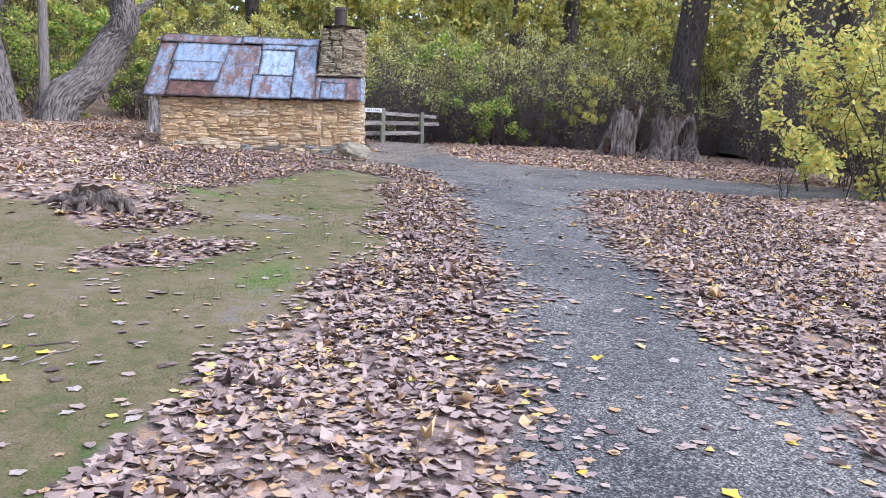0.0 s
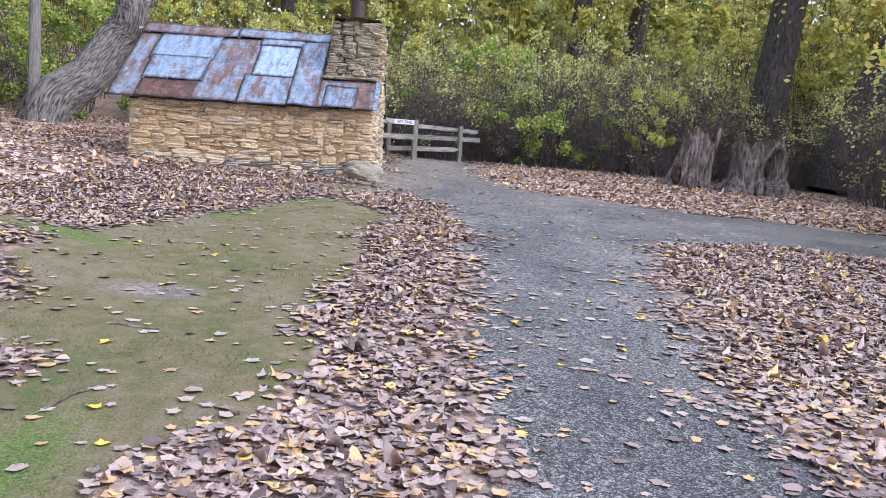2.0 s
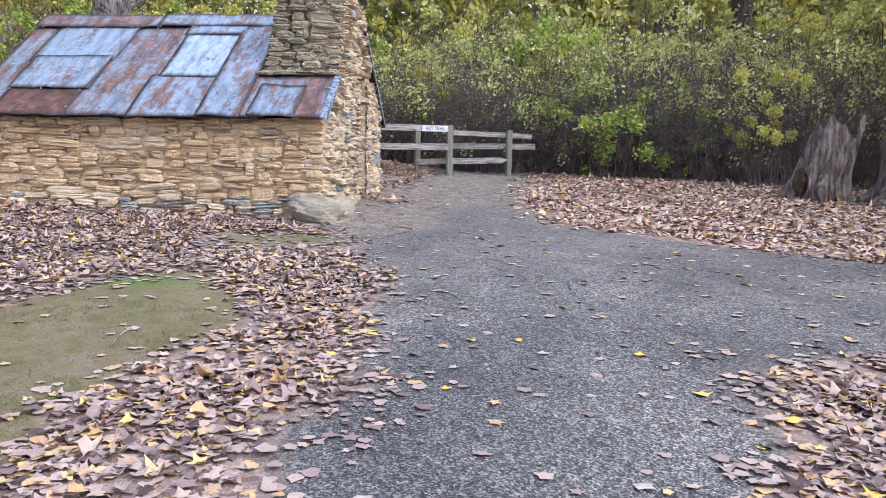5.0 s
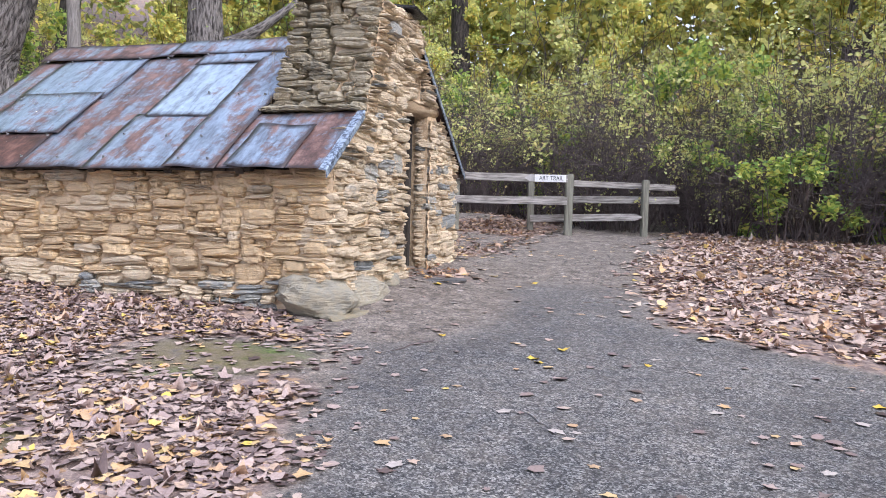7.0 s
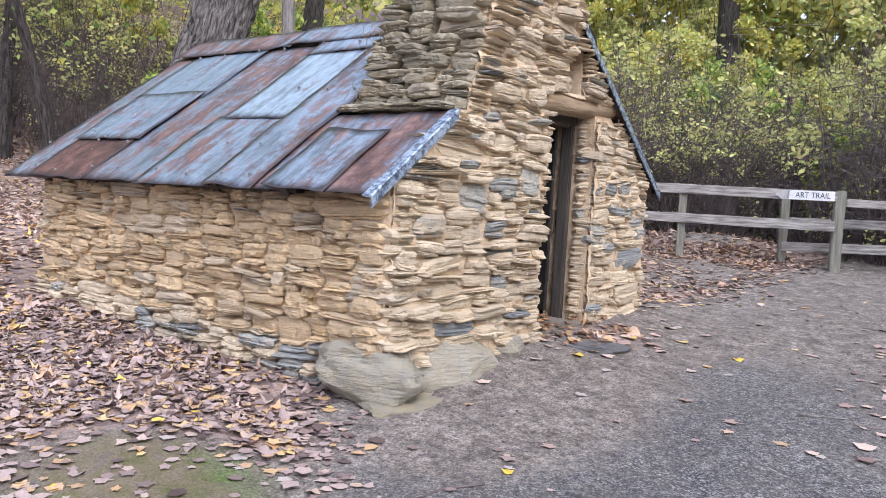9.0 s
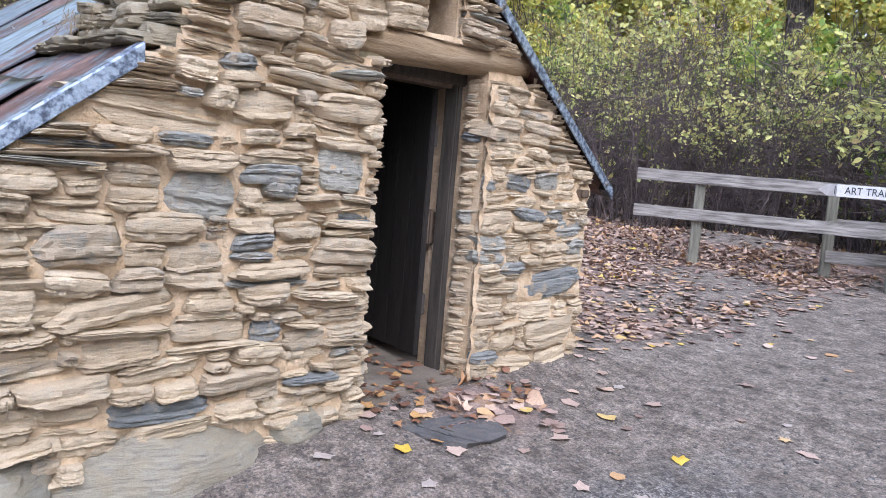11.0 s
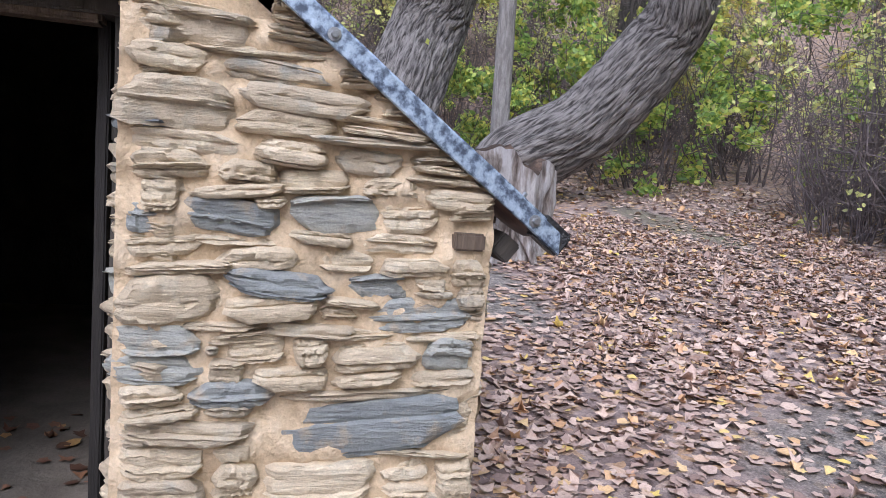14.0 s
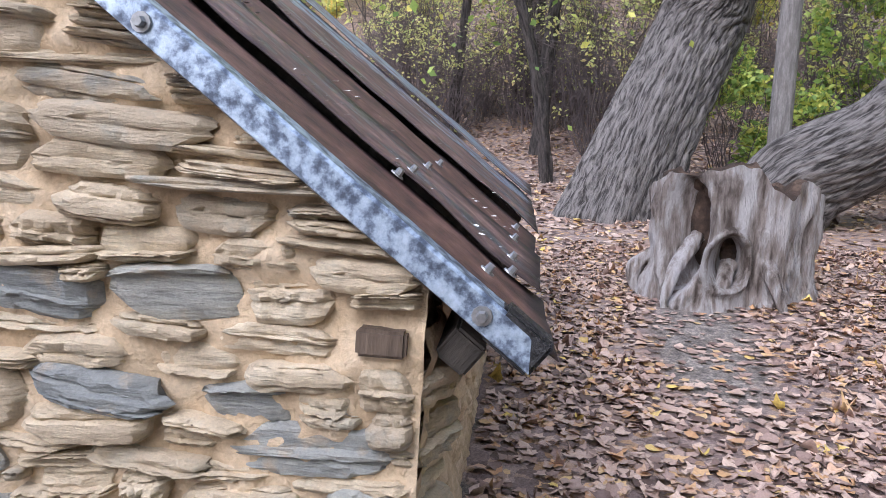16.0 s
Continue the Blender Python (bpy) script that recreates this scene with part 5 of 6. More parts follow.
tip = [(-0.239, -0.06), (-0.32, -0.06), (-0.41, 0.0), (-0.32, 0.06), (-0.239, 0.06)]
f0 = [bm.verts.new((x, -0.006, z)) for x, z in tip]
f1 = [bm.verts.new((x, 0.006, z)) for x, z in tip]
bm.faces.new(f0), bm.faces.new(f1[::-1])
for i in range(5):
    bm.faces.new((f0[i], f1[i], f1[(i + 1) % 5], f0[(i + 1) % 5]))
bmesh.ops.recalc_face_normals(bm, faces=bm.faces)
part("arrow_tip", bm, SIGN_GREY, sign, "grey wooden arrow head")
txt = bpy.data.curves.new("lettering", "FONT")
txt.body, txt.size, txt.extrude, txt.align_x, txt.align_y = "ART TRAIL", 0.105, 0.001, "CENTER", "CENTER"
tob = new("lettering", txt)
tme = bpy.data.meshes.new_from_object(tob.evaluated_get(bpy.context.evaluated_depsgraph_get()))
bpy.data.objects.remove(tob)
tme.materials.clear()
part("lettering", tme, SIGN_BLACK, sign, "dark capital lettering", pose(0.05, -0.009, 0, 90, 0, 0) @ Matrix.Diagonal((0.84, 1, 1, 1)))
part("lettering", board((0.008, 0.004, 0.085), 0.001), SIGN_BLACK, sign, "", pose(-0.25, -0.008, 0))


# ---- trees ----
def curve_points(keys, n):
    """A smooth line through a few points, and radii along it."""
    ks = [Vector(k[:3]) for k in keys]
    rs = [k[3] for k in keys]
    pts, rad = [], []
    m = len(ks) - 1
    for i in range(n + 1):
        t = i / n * m
        j = min(int(t), m - 1)
        f = t - j
        p0, p1, p2, p3 = ks[max(j - 1, 0)], ks[j], ks[j + 1], ks[min(j + 2, m)]
        pts.append(0.5 * (2 * p1 + (p2 - p0) * f + (2 * p0 - 5 * p1 + 4 * p2 - p3) * f * f + (3 * p1 - p0 - 3 * p2 + p3) * f ** 3))
        rad.append(rs[j] * (1 - f) + rs[j + 1] * f)
    return pts, rad


def tree(name, keys, bark, leaf, label, seed, sides=40, rough=0.04, crown=(2.2, 1500, 0.09), limbs=5, flute=0.12, clumps=(), group=""):
    """A tree: a ridged tapering trunk along its keys, limbs from its upper half, a loose crown of leaves."""
    at = Vector(keys[0][:3])
    t = thing(name, Matrix.Translation(at), label, "tree", group)
    rel = [(k[0] - at.x, k[1] - at.y, k[2] - at.z, k[3]) for k in keys]
    pts, rad = curve_points(rel, 70 if sides < 60 else 130)
    part("trunk", tube_mesh("trunk", bark, pts, rad, sides, rough, seed, flute), None, t)
    rng = random.Random(seed)
    nrg = np.random.default_rng(seed)
    top = pts[-1]
    tips = []
    for k in range(limbs):
        i = int(len(pts) * rng.uniform(0.6, 0.98))
        a = rng.uniform(0, 6.28)
        d = Vector((math.cos(a), math.sin(a), rng.uniform(0.5, 1.1)))
        ln = rng.uniform(1.4, 2.8)
        e = pts[i] + d * ln
        mid = pts[i] + d * ln * 0.5 + Vector((0, 0, -0.15))
        r = rad[i] * 0.5
        lp, lr = curve_points([(*pts[i], r), (*mid, r * 0.6), (*e, r * 0.2)], 10)
        part("limb", tube_mesh("limb", bark, lp, lr, 10, 0.01, seed + k), None, t)
        tips += [e, mid]
    tips.append(top)
    w, n, s = crown
    xyz = np.array([tips[i % len(tips)] for i in range(n)]) + nrg.normal(0, w * 0.42, (n, 3))
    part("crown", leaf_spray("crown", leaf, xyz, nrg.uniform(0.6, 1.4, n) * s, nrg, True), None, t)
    return t


def foot(x, y, r, down=0.15):
    return (x, y, zed(x, y) - down, r)


big = tree("old_willow", [foot(-11.65, 20.02, 0.86, 0.7), (-11.97, 20.42, 3.0, 0.66), (-12.68, 21.05, 4.81, 0.62), (-12.57, 21.3, 5.83, 0.6), (-12.35, 21.6, 7.2, 0.57), (-12.1, 22.3, 9.5, 0.45), (-12.0, 23.0, 13, 0.25)], BARK, LEAF_GREEN, "big old tree with deeply furrowed grey bark", 3, 190, 0.055)
lean = tree("leaning_willow", [foot(-11.05, 21.85, 0.64, 0.5), (-10.94, 22.25, 2.88, 0.56), (-10.58, 23.24, 3.65, 0.53), (-10.22, 24.02, 4.78, 0.48), (-9.85, 24.1, 5.42, 0.43), (-9.97, 24.2, 6.1, 0.39), (-10.2, 24.5, 8.0, 0.32), (-10.4, 24.8, 11, 0.2)], BARK, LEAF_GREEN, "leaning old tree with furrowed bark, trunk curving upwards", 5, 150, 0.045)
pole = tree("slender_tree", [foot(-11.4, 22.15, 0.15), (-11.3, 22.05, 5, 0.13), (-11.25, 21.95, 8, 0.115), (-11.2, 21.95, 13, 0.07)], BARK_PALE, LEAF_GREEN, "slender straight tree with smooth pale grey bark", 7, 16, 0.006)
rng = random.Random(31)
for k, (x, y, r, dx, dy, h) in enumerate(((7.7, 26.2, 0.52, 1.1, 0.6, 11), (10.1, 25.2, 1.0, 3.6, 0.8, 11), (10.2, 21.0, 0.5, 1.2, 0.2, 9), (2.8, 34.0, 0.4, 0.6, 0, 13), (5.2, 36.0, 0.4, 0.8, 0, 13), (-8.5, 35.0, 0.35, -0.4, 0, 12),
                                         (13.0, 28, 0.45, 1.0, 0, 12), (-16.5, 26, 0.3, 0.5, 0.5, 11), (-19, 18, 0.28, 0.3, 0, 11), (-14.6, 19.0, 0.11, 0.3, -1.9, 8), (-16.5, 18.6, 0.14, 0.2, 0.4, 9), (-17.5, 16.6, 0.12, -0.3, 0.5, 9))):
    z0 = zed(x, y)
    tree("woodland_tree", [foot(x, y, r * 1.25), (x + dx * 0.2, y + dy * 0.2, z0 + h * 0.25, r), (x + dx * 0.6, y + dy * 0.6, z0 + h * 0.55, r * 0.8), (x + dx, y + dy, z0 + h, r * 0.4)], BARK_DARK,
         LEAF_YELLOW if x > -5 else LEAF_GREEN, "tall dark-barked tree with yellowing leaves at the wood's edge", 100 + k, 28, 0.04, (3.6, 4200, 0.15), 7, group="trees at the wood's edge")


# ---- thicket ----
def shrub(name, seed, width, tall, stems, leaves, leaf_size, leaf_mat, low=0.1, twig_mat=None, twigs=9, coarse=False):
    """A bush: stems from one foot, forking twigs, small leaves about the twigs' ends."""
    nrg = np.random.default_rng(seed)
    t = thing(name, Matrix(), "", "shrub")
    a, r = nrg.uniform(0, 6.28, stems), np.sqrt(nrg.uniform(0, 1, stems)) * width * 0.5
    st = np.stack([np.cos(a) * r * 0.45, np.sin(a) * r * 0.45, np.full(stems, -0.15)], 1)
    hh = tall * nrg.uniform(0.5, 1.0, stems) * (1 - 0.35 * (r / (width * 0.5)) ** 2)
    en = np.stack([np.cos(a) * r * 1.15, np.sin(a) * r * 1.15, hh], 1)
    tagged(part("branchwork", twig_field("branchwork", twig_mat or TWIG, st, en, nrg.uniform(0.009, 0.02, stems), np.full(stems, 0.003), nrg, 6, 0.05), None, t), kind="stuff")
    n2 = stems // 4
    a2 = nrg.uniform(0, 6.28, n2)
    b0 = st[:n2] + (en - st)[:n2] * nrg.uniform(0.3, 0.8, n2)[:, None]
    b1 = b0 + np.stack([np.cos(a2), np.sin(a2), nrg.uniform(-0.3, 0.5, n2)], 1) * (nrg.uniform(0.5, 1.1, n2) * width * 0.45)[:, None]
    tagged(part("arching_branchwork", twig_field("arching_branchwork", twig_mat or TWIG, b0, b1, np.full(n2, 0.011), np.full(n2, 0.004), nrg, 5, 0.07), None, t), kind="stuff")
    k = stems * twigs
    src = np.repeat(np.arange(stems), twigs)
    f = nrg.uniform(0.15, 1.0, k)
    ts = st[src] + (en - st)[src] * f[:, None]
    te = ts + nrg.normal(0, 1, (k, 3)) * np.array([0.36, 0.36, 0.26]) + np.array([0, 0, 0.08])
    tagged(part("brushwood", twig_field("brushwood", twig_mat or TWIG, ts, te, np.full(k, 0.0055), np.full(k, 0.0022), nrg, 2, 0.15), None, t), kind="stuff")
    te = te[nrg.uniform(0, 1, len(te)) < (np.clip(te[:, 2] / tall, 0, 1) ** 2.2 + 0.03 + (0.3 - low) * 0.5)]
    gap = np.sin(te[:, 0] * 2.6 + seed) * np.sin(te[:, 1] * 2.9 + 1) * np.sin(te[:, 2] * 3.3 + seed * 0.7)
    te = te[np.argsort(gap)[int(len(te) * 0.66):]]
    pick = nrg.integers(0, len(te), leaves)
    xyz = te[pick] + nrg.normal(0, 0.1, (leaves, 3))
    tagged(part("foliage", leaf_spray("foliage", leaf_mat, xyz, nrg.uniform(0.6, 1.35, leaves) * leaf_size, nrg, coarse), None, t), kind="stuff")
    return t


def scatter(models, spots, group, label, seed):
    """Copies of shrubs over spots of (x, y, size); the models themselves take the first spots."""
    rr = random.Random(seed)
    for k, (x, y, s) in enumerate(spots):
        m = pose(x, y, zed(x, y), rr.uniform(-4, 4), rr.uniform(-4, 4), rr.uniform(0, 360)) @ Matrix.Diagonal((s, s, s * rr.uniform(0.9, 1.12), 1))
        ob = models[k % len(models)]
        if k < len(models):
            ob.matrix_basis = m
        else:
            ob = copy_thing(models[k % len(models)], Matrix.Identity(4))
            ob.matrix_basis = m
        tagged(ob, label, "shrub", group)


bare = [shrub("bare_shrub", 200 + i, 2.6, 3.6, 60, 950, 0.074, LEAF_OLIVE, 0.3, None, 14) for i in range(3)]
rr = random.Random(9)
spots = [(-9.5 + 1.05 * i + rr.uniform(-0.4, 0.4), 26.4 + rr.uniform(-0.5, 1.0) - (0.045 * max(0, i - 12) ** 2) * 0.35, rr.uniform(0.65, 1.25)) for i in range(20)]
spots += [(-8 + 1.6 * i + rr.uniform(-0.4, 0.4), 28.6 + rr.uniform(-0.5, 0.8), rr.uniform(1.1, 1.35)) for i in range(13)]
spots += [(-15.2 - rr.uniform(0, 8), 14 + i * 0.75, rr.uniform(0.7, 1.2)) for i in range(20)]
spots += [(9.5 + rr.uniform(-0.5, 2.5), 13 + i * 1.7, rr.uniform(0.8, 1.1)) for i in range(7)]
scatter(bare, spots, "bare shrubs of the thicket", "bare-stemmed purple-brown shrub with a few small yellowing leaves", 1)
leafy = [shrub("leafy_shrub", 220 + i, 2.6, 2.8, 30, 3600, 0.09, LEAF_GREEN, 0.3, None, 10) for i in range(2)]
scatter(leafy, [(1.6, 25.9, 0.95), (-5.2, 28.6, 1.2), (-3.0, 27.4, 0.9), (0.0, 27.3, 1.15), (-8.5, 27.2, 0.9), (-12.6, 25.0, 1.1), (-14.0, 22.0, 1.0), (-13.5, 27.5, 1.4), (-10.5, 28, 1.2), (-15, 24.5, 1.3), (2.9, 26.6, 0.8), (-17.5, 22.5, 0.6), (-12, 30, 1.5)], "leafy shrubs", "dense shrub with green leaves turning yellow", 2)
yellow = [shrub("yellow_shrub", 240 + i, 3.2, 4.6, 30, 4200, 0.1, LEAF_YELLOW, 0.3, None, 10, True) for i in range(2)]
scatter(yellow, [(-11 + 2.1 * i + rr.uniform(-0.6, 0.6), 30.5 + rr.uniform(-0.8, 1.2), rr.uniform(0.95, 1.3)) for i in range(12)] + [(4.6, 25.2, 0.55), (12.5, 18.5, 1.2), (12.0, 22.5, 1.3), (9.2, 29.0, 1.5), (11.5, 28.0, 1.6), (13.8, 26.5, 1.6), (6.6, 30.0, 1.4), (-17, 28, 1.2), (-20, 22, 1.2)],
        "yellow shrubs", "tall shrub with yellow autumn leaves", 3)
wood = [shrub("sapling_clump", 260 + i, 5.5, 9.0, 14, 8500, 0.115, LEAF_YELLOW if i else LEAF_OLIVE, 0.0, BARK_DARK, 12, True) for i in range(2)]
scatter(wood, [(-20 + 2.7 * i + rr.uniform(-0.6, 0.6), 34.8 + rr.uniform(-1.5, 2), rr.uniform(0.95, 1.3)) for i in range(14)] + [(-19, 27, 0.9), (-18, 31, 1.0), (-22, 24, 1.0), (-23, 29.5, 1.1)] + [(-24 + 3.9 * i, 41 + rr.uniform(-1, 2), rr.uniform(1.5, 1.8)) for i in range(12)] + [(-25 + rr.uniform(-2, 2), 8 + 5.5 * i, 1.1) for i in range(4)] + [(17 + rr.uniform(-1, 3), 27 + 5.0 * i, 1.05) for i in range(3)],
        "saplings of the hillside wood", "tall clump of saplings in yellow-green autumn leaf", 4)
wrng = np.random.default_rng(71)


def far_wood(x0, x1, y0, y1, n):
    """The closed foliage of the hillside beyond the clearing, in loose clumps."""
    c = np.stack([wrng.uniform(x0, x1, n // 60), wrng.uniform(y0, y1, n // 60), wrng.uniform(0.3, 18, n // 60)], 1)
    p = np.repeat(c, 60, 0) + wrng.normal(0, 1, (n // 60 * 60, 3)) * np.array([0.9, 0.9, 0.65])
    p[:, 2] += height(p[:, 0], p[:, 1])
    me = leaf_spray("far_wood", LEAF_FAR, p, wrng.uniform(0.6, 1.4, len(p)) * 0.42, wrng, True)
    return tagged(new("far_wood", me), "distant hillside wood in yellow-green autumn leaf", "wood", "", "stuff")


LEAF_FAR = island_colours("far_autumn_leaves", [(0.0, (0.25, 0.29, 0.11)), (0.35, (0.54, 0.6, 0.2)), (0.7, (0.8, 0.77, 0.25)), (1.0, (0.86, 0.72, 0.2))], 0.6, 0.5)
far_wood(-30, 26, 43, 50, 120000)
far_wood(-34, -27, 4, 44, 30000)
far_wood(21, 28, 31, 44, 14000)
near = shrub("sycamore_sapling", 290, 3.6, 4.6, 9, 2800, 0.088, LEAF_YELLOW, -0.3, BARK_DARK, 26)
small = shrub("young_sycamore", 291, 1.1, 1.7, 4, 420, 0.11, LEAF_YELLOW, 0.2, BARK_DARK, 9)
scatter([near, small], [(7.6, 14.6, 1.15), (5.9, 13.5, 0.9), (8.7, 13.4, 1.25), (8.4, 16.4, 0.9), (9.9, 15.6, 1.2)], "yellow saplings by the path", "dark-stemmed sapling with bright yellow-green leaves beside the path", 5)


# ---- stumps ----
def stump(at, r, tall, seed, label, squash=(1, 1), hollows=(), roots=6, lean=(0, 0), mat=None, ragged=0.18, flare=0.7, taper=0.0, arms=5, arm_at=(), arm_r=1.0):
    """A sawn-off old stump: ridged sides, root flare, a broken rim and a rotten heart."""
    x, y = at
    t = thing("tree_stump", pose(x, y, zed(x, y), 0, 0, 0), label, "stump")
    sides, rings = 150, 60
    vs, fs = [], []
    for i in range(rings + 1):
        f = i / rings
        for j in range(sides):
            w = 2 * math.pi * j / sides
            dx, dy = math.cos(w), math.sin(w)
            rim = tall * (0.95 + ragged * noise.noise(Vector((dx * 1.7, dy * 1.7, seed))) + 0.05 * noise.noise(Vector((dx * 6, dy * 6, seed))))
            z = -0.2 + (rim + 0.2) * f
            k = r * (1 + 0.1 * math.sin(roots * w + seed) + 0.2 * noise.noise(Vector((dx * 1.5, dy * 1.5, seed + f * 0.8))) + flare * max(0, 0.4 - f) * (1.1 + math.sin(roots * w + seed)))
            k += 0.07 * r * max(0, noise.noise(Vector((dx * 4, dy * 4, z * 5 + seed)))) + 0.05 * (0.5 - abs(noise.noise(Vector((dx * 6, dy * 6, f * 1.5 + seed))))) + 0.02 * noise.noise(Vector((dx * 15, dy * 15, f * 7))) + 0.035 * (0.3 - abs(noise.noise(Vector((dx * 9, dy * 9, f * 1.1 + seed)))))
            k *= 1 - taper * f
            for hw, hf, hr, tallness in hollows:
                d = math.hypot(((w - hw + math.pi) % (2 * math.pi) - math.pi) * r / hr, (f - hf) * tall / (hr * tallness))
                if d < 1:
                    k -= 0.62 * r * (1 - d ** 6)
                elif d < 1.35:
                    k += 0.11 * r * math.sin(math.pi * (1.35 - d) / 0.35) ** 0.8
            vs.append((dx * k * squash[0] + lean[0] * f, dy * k * squash[1] + lean[1] * f, z))
    for i in range(rings):
        for j in range(sides):
            fs.append((i * sides + j, i * sides + (j + 1) % sides, (i + 1) * sides + (j + 1) % sides, (i + 1) * sides + j))
    me = bpy.data.meshes.new("stump_shell")
    me.from_pydata(vs, [], fs)
    for p in me.polygons:
        p.use_smooth = True
    part("shell", me, mat or WOOD_STUMP, t)
    e = rings * sides
    hv, hf2 = [], []
    for q, (s, dz) in enumerate(((1.0, 0.0), (0.86, 0.03), (0.7, -0.08), (0.35, -0.2))):
        for j in range(sides):
            p = Vector(vs[e + j])
            hv.append(((p.x - lean[0]) * s + lean[0], (p.y - lean[1]) * s + lean[1], p.z + dz + 0.05 * noise.noise(Vector((p.x * 7 * s, p.y * 7 * s, seed + q))) * (q > 0)))
    for q in range(3):
        for j in range(sides):
            hf2.append((q * sides + j, q * sides + (j + 1) % sides, (q + 1) * sides + (j + 1) % sides, (q + 1) * sides + j))
    hf2.append(tuple(3 * sides + j for j in range(sides)))
    me = bpy.data.meshes.new("heartwood")
    me.from_pydata(hv, [], hf2)
    for p in me.polygons:
        p.use_smooth = True
    part("heartwood", me, ROT, t, "crumbling brown heartwood")
    rg = random.Random(seed)
    for k in range(arms):
        w = rg.uniform(0, 6.28) if not arm_at else arm_at[k % len(arm_at)] + rg.uniform(-0.2, 0.2)
        ln, f0 = r * rg.uniform(1.4, 2.0) * arm_r ** 0.5, rg.uniform(0.25, 0.55)
        d = Vector((math.cos(w) * squash[0], math.sin(w) * squash[1], 0))
        a = d * r * 0.72 + Vector((lean[0] * f0, lean[1] * f0, tall * f0))
        q = d * ln
        q.z = zed(x + q.x, y + q.y) - zed(x, y) - 0.06
        mid = d * r * 1.12 + Vector((rg.uniform(-0.06, 0.06), rg.uniform(-0.06, 0.06), tall * f0 * 0.45))
        kp, kr = curve_points([(*a, r * 0.26 * arm_r), (*mid, r * 0.24 * arm_r), (*q, r * 0.07 * arm_r)], 16)
        part("root", tube_mesh("root", mat or WOOD_STUMP, kp, kr, 18, 0.022, seed + k), None, t)
    for w, f, hr, tallness in hollows:
        bm = bmesh.new()
        bmesh.ops.create_icosphere(bm, subdivisions=3, radius=1)
        for v in bm.verts:
            v.co = Vector((v.co.x * 0.1, v.co.y * hr * 0.85, v.co.z * hr * tallness * 0.9)) * (1 + 0.2 * noise.noise(v.co * 3))
        part("hollow", bm, ROT, t, "dark rotten hollow", pose(math.cos(w) * r * 0.5 * squash[0], math.sin(w) * r * 0.5 * squash[1], tall * f, 0, 0, math.degrees(w)))
    return t


stump((-7.5, 21.05), 0.5, 0.98, 4, "broad hollow grey tree stump with a rotten top", (0.95, 1.2), ((5.66, 0.62, 0.17, 2.3), (6.24, 0.42, 0.11, 1.4)), 7, ragged=0.26, flare=0.35, taper=0.04, arms=4, arm_at=(5.1, 5.72, 6.25, 0.35), arm_r=0.55)
stump((4.75, 22.3), 0.42, 1.42, 9, "split brown tree stump leaning outwards", (1.0, 0.75), ((3.85, 0.22, 0.15, 1.8),), lean=(0.5, 0.1), mat=STUMP_DARK, ragged=0.24, flare=0.5, taper=0.22, arms=2, arm_at=(4.9, 5.7), arm_r=0.8)
stump((6.55, 22.5), 0.6, 1.22, 13, "wide old tree stump with spreading roots", (1.08, 0.9), ((5.05, 0.58, 0.2, 1.7),), 5, mat=STUMP_DARK, ragged=0.32, flare=1.2, taper=0.12, arms=5, arm_at=(3.3, 4.0, 4.6, 5.5, 3.6), arm_r=0.8)
stump((-3.5, 7.75), 0.26, 0.15, 17, "low weathered root stump among leaves", (1.4, 0.9), (), 5, mat=STUMP_DARK, ragged=0.4, flare=0.9, taper=0.5, arms=5, arm_r=0.8)

# ---- fallen leaves ----
lrng = np.random.default_rng(21)


def litter_points(x0, x1, y0, y1, per_m2, lo=0.0):
    n = int((x1 - x0) * (y1 - y0) * per_m2)
    x, y = lrng.uniform(x0, x1, n), lrng.uniform(y0, y1, n)
    g, m, l = zones(x, y)
    clump = np.clip(0.75 + 0.5 * waves(x, y, 2.6), 0.25, 1)
    u, v = hut_local(x, y)
    ok = (u > 0.02) | (u < -4.12) | (v < -0.02) | (v > 3.44)
    keep = (lrng.uniform(0, 1, n) < np.maximum(l * clump, 0.009 + lo)) & ok
    return x[keep], y[keep]


def litter(name, boxes, size, label, flat, mat):
    xs, ys = zip(*(litter_points(*b) for b in boxes))
    x, y = np.concatenate(xs), np.concatenate(ys)
    z = height(x, y) + lrng.uniform(0.006, 0.026, len(x))
    thick = zones(x, y)[2]
    z = height(x, y) + np.where(thick > 0.3, z - height(x, y), 0.008)
    me = leaf_field(name, mat, np.stack([x, y, z], 1), lrng.uniform(0.5, 1.12, len(x)) * size, lrng, 0.05 + (flat - 0.03) * thick, 0.1 + 0.3 * thick)
    return tagged(new(name, me), label, "leaf litter", "", "stuff")


litter("leaf_litter", [(-3.2, 4.2, 1.2, 9, 1200), (-5.2, 5, 9, 16.5, 1050)], 0.076, "thick litter of brown, tan and yellow fallen leaves on the ground", 0.15, DEAD_LEAF)
litter("leaf_litter", [(-9.5, -2, 19.2, 25.2, 760)], 0.074, "thick litter of russet and tan fallen leaves behind the hut", 0.18, RUSSET_LEAF)
litter("leaf_litter", [(4.2, 9, 1, 9, 230), (-9, -3.2, 2, 9, 170), (-12, -5.2, 9, 19, 180), (5, 12, 9, 18, 130), (-2.5, 8.5, 16.5, 26, 260), (-18, -9.5, 17, 27, 120), (-9.5, -2, 25.2, 27.5, 160), (-24, -12, 12, 28, 25)], 0.1, "litter of brown fallen leaves under the trees", 0.22, WARM_LEAF)
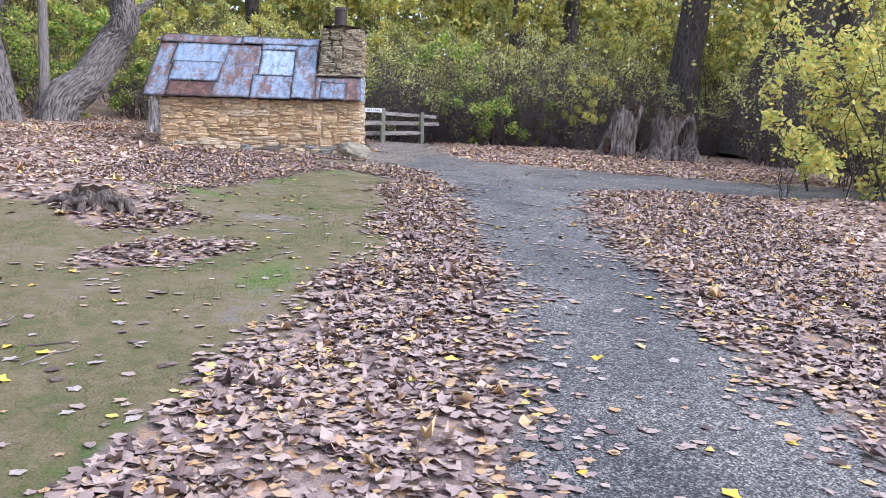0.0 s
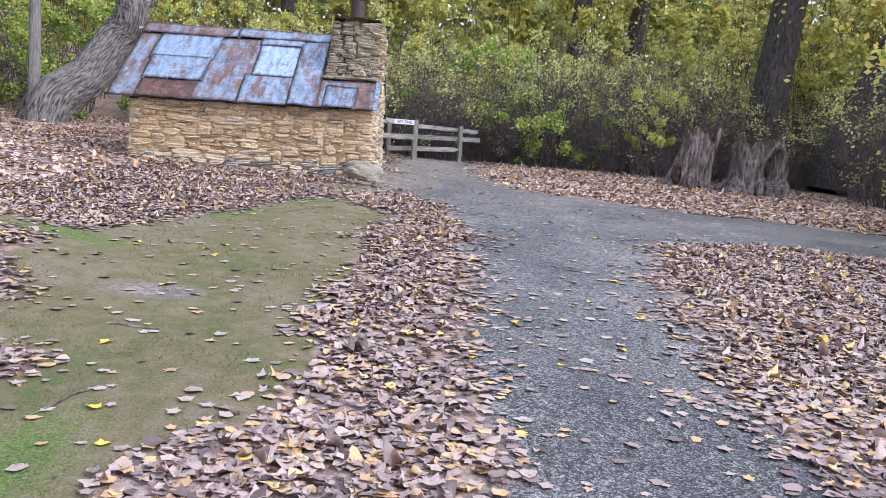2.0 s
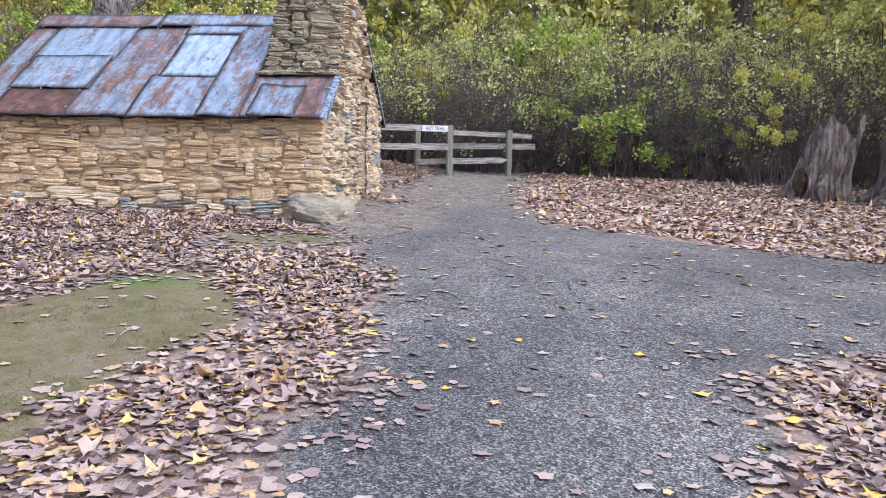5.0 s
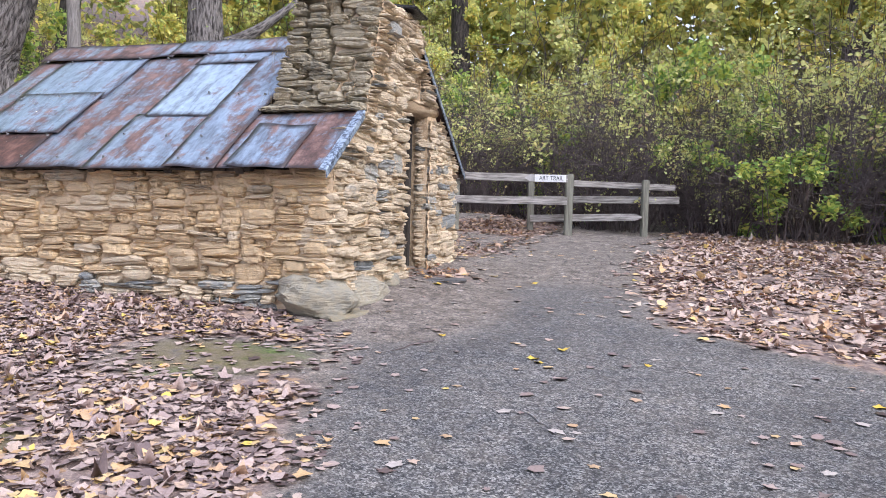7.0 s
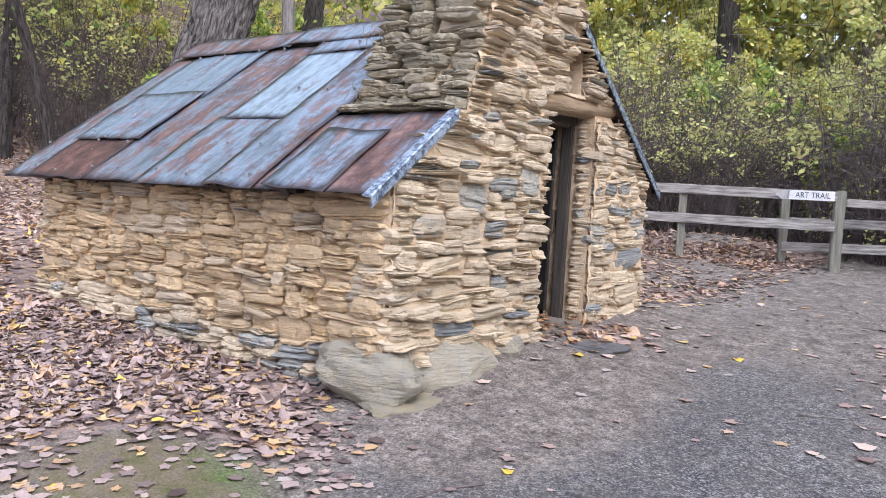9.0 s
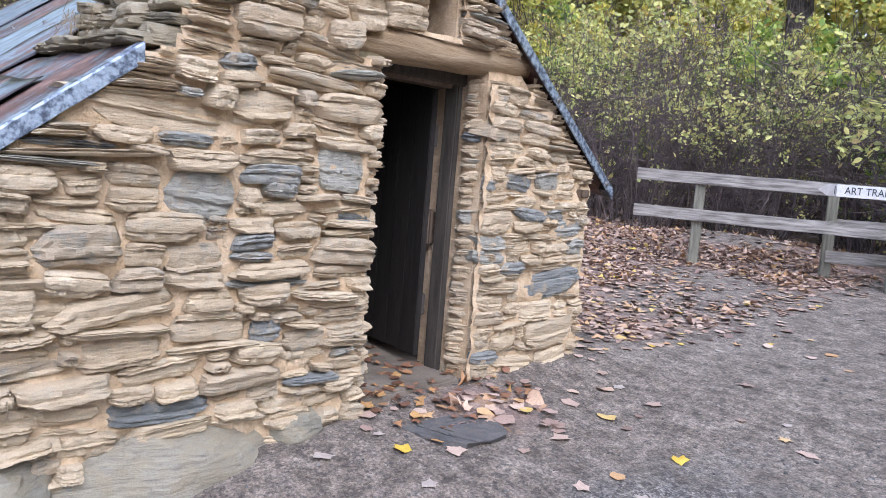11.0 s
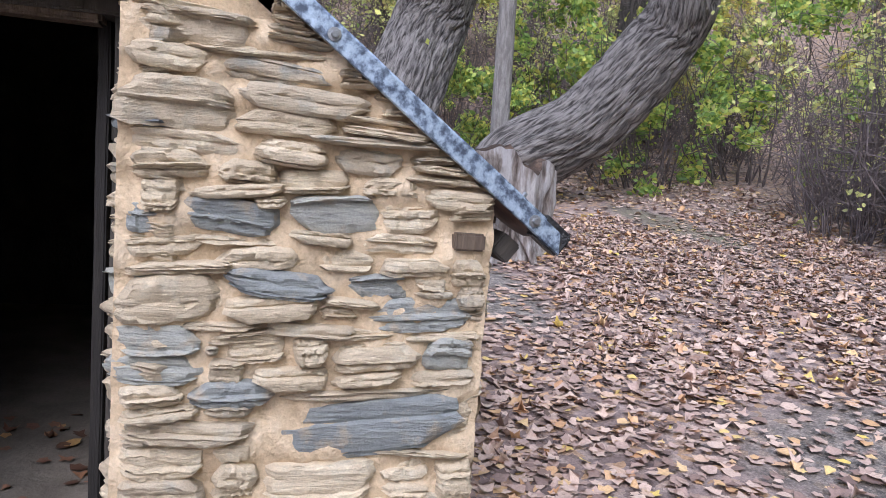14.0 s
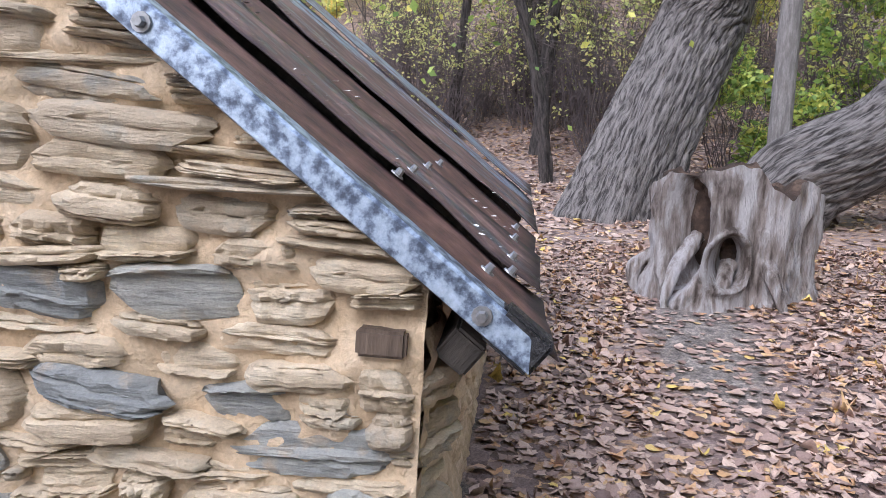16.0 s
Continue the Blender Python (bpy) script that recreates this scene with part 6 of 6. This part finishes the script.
# single leaves lying on the gravel and the moss
singles = []
for i, mat in enumerate((GREY_LEAF, GREY_LEAF, GREY_LEAF, GREY_LEAF, TAN_LEAF, YELLOW_LEAF)):
    singles.append(leaf_field("fallen_leaf", mat, np.zeros((1, 3)), np.array([0.1]), lrng, 0.03, 0.09))
srng = random.Random(44)
count = 0
while count < 290:
    y = srng.uniform(1.5, 23.5)
    x = srng.uniform(-3.5, 4.0)
    g, m, l = zones(np.array([x]), np.array([y]))
    u, v = hut_local(x, y)
    if l[0] > 0.4 or (u < 0.15 and -0.2 < v < 3.6):
        continue
    if y > 16 and srng.random() < 0.55:
        continue
    s = srng.uniform(0.55, 1.05)
    part("fallen_leaf", srng.choice(singles), None, ground, "", pose(x, y, zed(x, y) + 0.005, srng.uniform(-4, 4), srng.uniform(-4, 4), srng.uniform(0, 360)) @ Matrix.Diagonal((s, s, s, 1)))
    count += 1

# short turf on the mossy ground
n = 60000
x, y = lrng.uniform(-5.5, -0.3, n), lrng.uniform(1.2, 12.6, n)
g, m, l = zones(x, y)
keep = (m > 0.5) & (l < 0.4) & (lrng.uniform(0, 1, n) < np.clip(0.45 + 0.6 * waves(x, y, 1.9), 0.05, 1))
x, y = x[keep], y[keep]
st = np.stack([x, y, height(x, y) - 0.003], 1)
en = st + np.stack([lrng.normal(0, 0.012, len(x)), lrng.normal(0, 0.012, len(x)), lrng.uniform(0.008, 0.024, len(x))], 1)
tagged(new("turf", twig_field("turf", GRASS, st, en, np.full(len(x), 0.0022), np.full(len(x), 0.0006), lrng, 1, 0.1)), "short sparse turf of green and straw-coloured grass", "grass", "", "stuff")

# loose stones of the gravel
n = 22000
x, y = lrng.uniform(-2.6, 4.5, n), lrng.uniform(1.3, 22, n)
g, m, l = zones(x, y)
u, v = hut_local(x, y)
keep = (l < 0.5) & (m < 0.4) & ((u > 0.1) | (v < -0.1))
x, y = x[keep], y[keep]
k = len(x)
base = np.array([(1, 0, 0), (0, 1, 0), (-1, 0, 0), (0, -1, 0), (0, 0, 1), (0, 0, -1)], float)
tri = np.array([(0, 1, 4), (1, 2, 4), (2, 3, 4), (3, 0, 4), (1, 0, 5), (2, 1, 5), (3, 2, 5), (0, 3, 5)])
p = base[None] * lrng.uniform(0.6, 1.3, (k, 6, 1)) * np.array([1, 1, 0.6]) * np.exp(lrng.normal(math.log(0.006), 0.4, k))[:, None, None]
p = rotate(p, lrng.uniform(0, 6.28, k), lrng.normal(0, 0.3, k), lrng.normal(0, 0.3, k)) + np.stack([x, y, height(x, y) + 0.001], 1)[:, None]
PEBBLE = island_colours("gravel_chips", [(0.0, (0.05, 0.05, 0.052)), (0.5, (0.12, 0.12, 0.122)), (0.85, (0.24, 0.232, 0.224)), (1.0, (0.4, 0.38, 0.355))], 0.8)
tagged(new("gravel_chips", mesh_np("gravel_chips", p.reshape(-1, 3), (tri[None] + (np.arange(k) * 6)[:, None, None]).reshape(-1, 3), PEBBLE)), "loose grey stone chips scattered over the path", "gravel", "", "stuff")

# leaves blown over the threshold
n = 90
x = np.concatenate([lrng.uniform(-1.5, 0.1, n), lrng.normal(0.12, 0.12, 60)])
y = np.concatenate([lrng.uniform(1.66, 2.36, n), lrng.uniform(1.6, 2.7, 60)])
w = [HUT @ Vector((a, b, 0)) for a, b in zip(x, y)]
z = [1.795 if a < 0.02 else zed(q.x, q.y) + 0.02 for a, q in zip(x, w)]
tagged(new("doorway_leaves", leaf_field("doorway_leaves", DOOR_LEAF, np.array([(q.x, q.y, c) for q, c in zip(w, z)]), lrng.uniform(0.04, 0.075, len(x)), lrng, 0.15, 0.4)), "brown and orange leaves drifted over the doorway's threshold", "leaf litter", "", "stuff")


def twig(x, y, ln, seed):
    """A fallen stick with a bend and a side shoot."""
    rg = random.Random(seed)
    a = rg.uniform(0, 6.28)
    pts = [(math.cos(a) * ln * f + rg.uniform(-0.03, 0.03) * ln * 2, math.sin(a) * ln * f + rg.uniform(-0.03, 0.03) * ln * 2, zed(x + math.cos(a) * ln * f, y + math.sin(a) * ln * f) - zed(x, y) + 0.006) for f in (0, 0.25, 0.5, 0.75, 1)]
    ob = tagged(new("fallen_twig", tube_mesh("fallen_twig", WOOD_STUMP if seed % 3 else TWIG, pts, [0.006, 0.0055, 0.005, 0.004, 0.002], 6)), "thin bare stick lying on the ground", "twig", "sticks on the ground")
    ob.location = (x, y, zed(x, y))
    return ob


trg = random.Random(50)
for k in range(34):
    y = trg.uniform(2.2, 22)
    twig(trg.uniform(-3.2, 3.6) if y < 15.5 else trg.uniform(-1.2, 3.5), y, trg.uniform(0.12, 0.42), 500 + k)
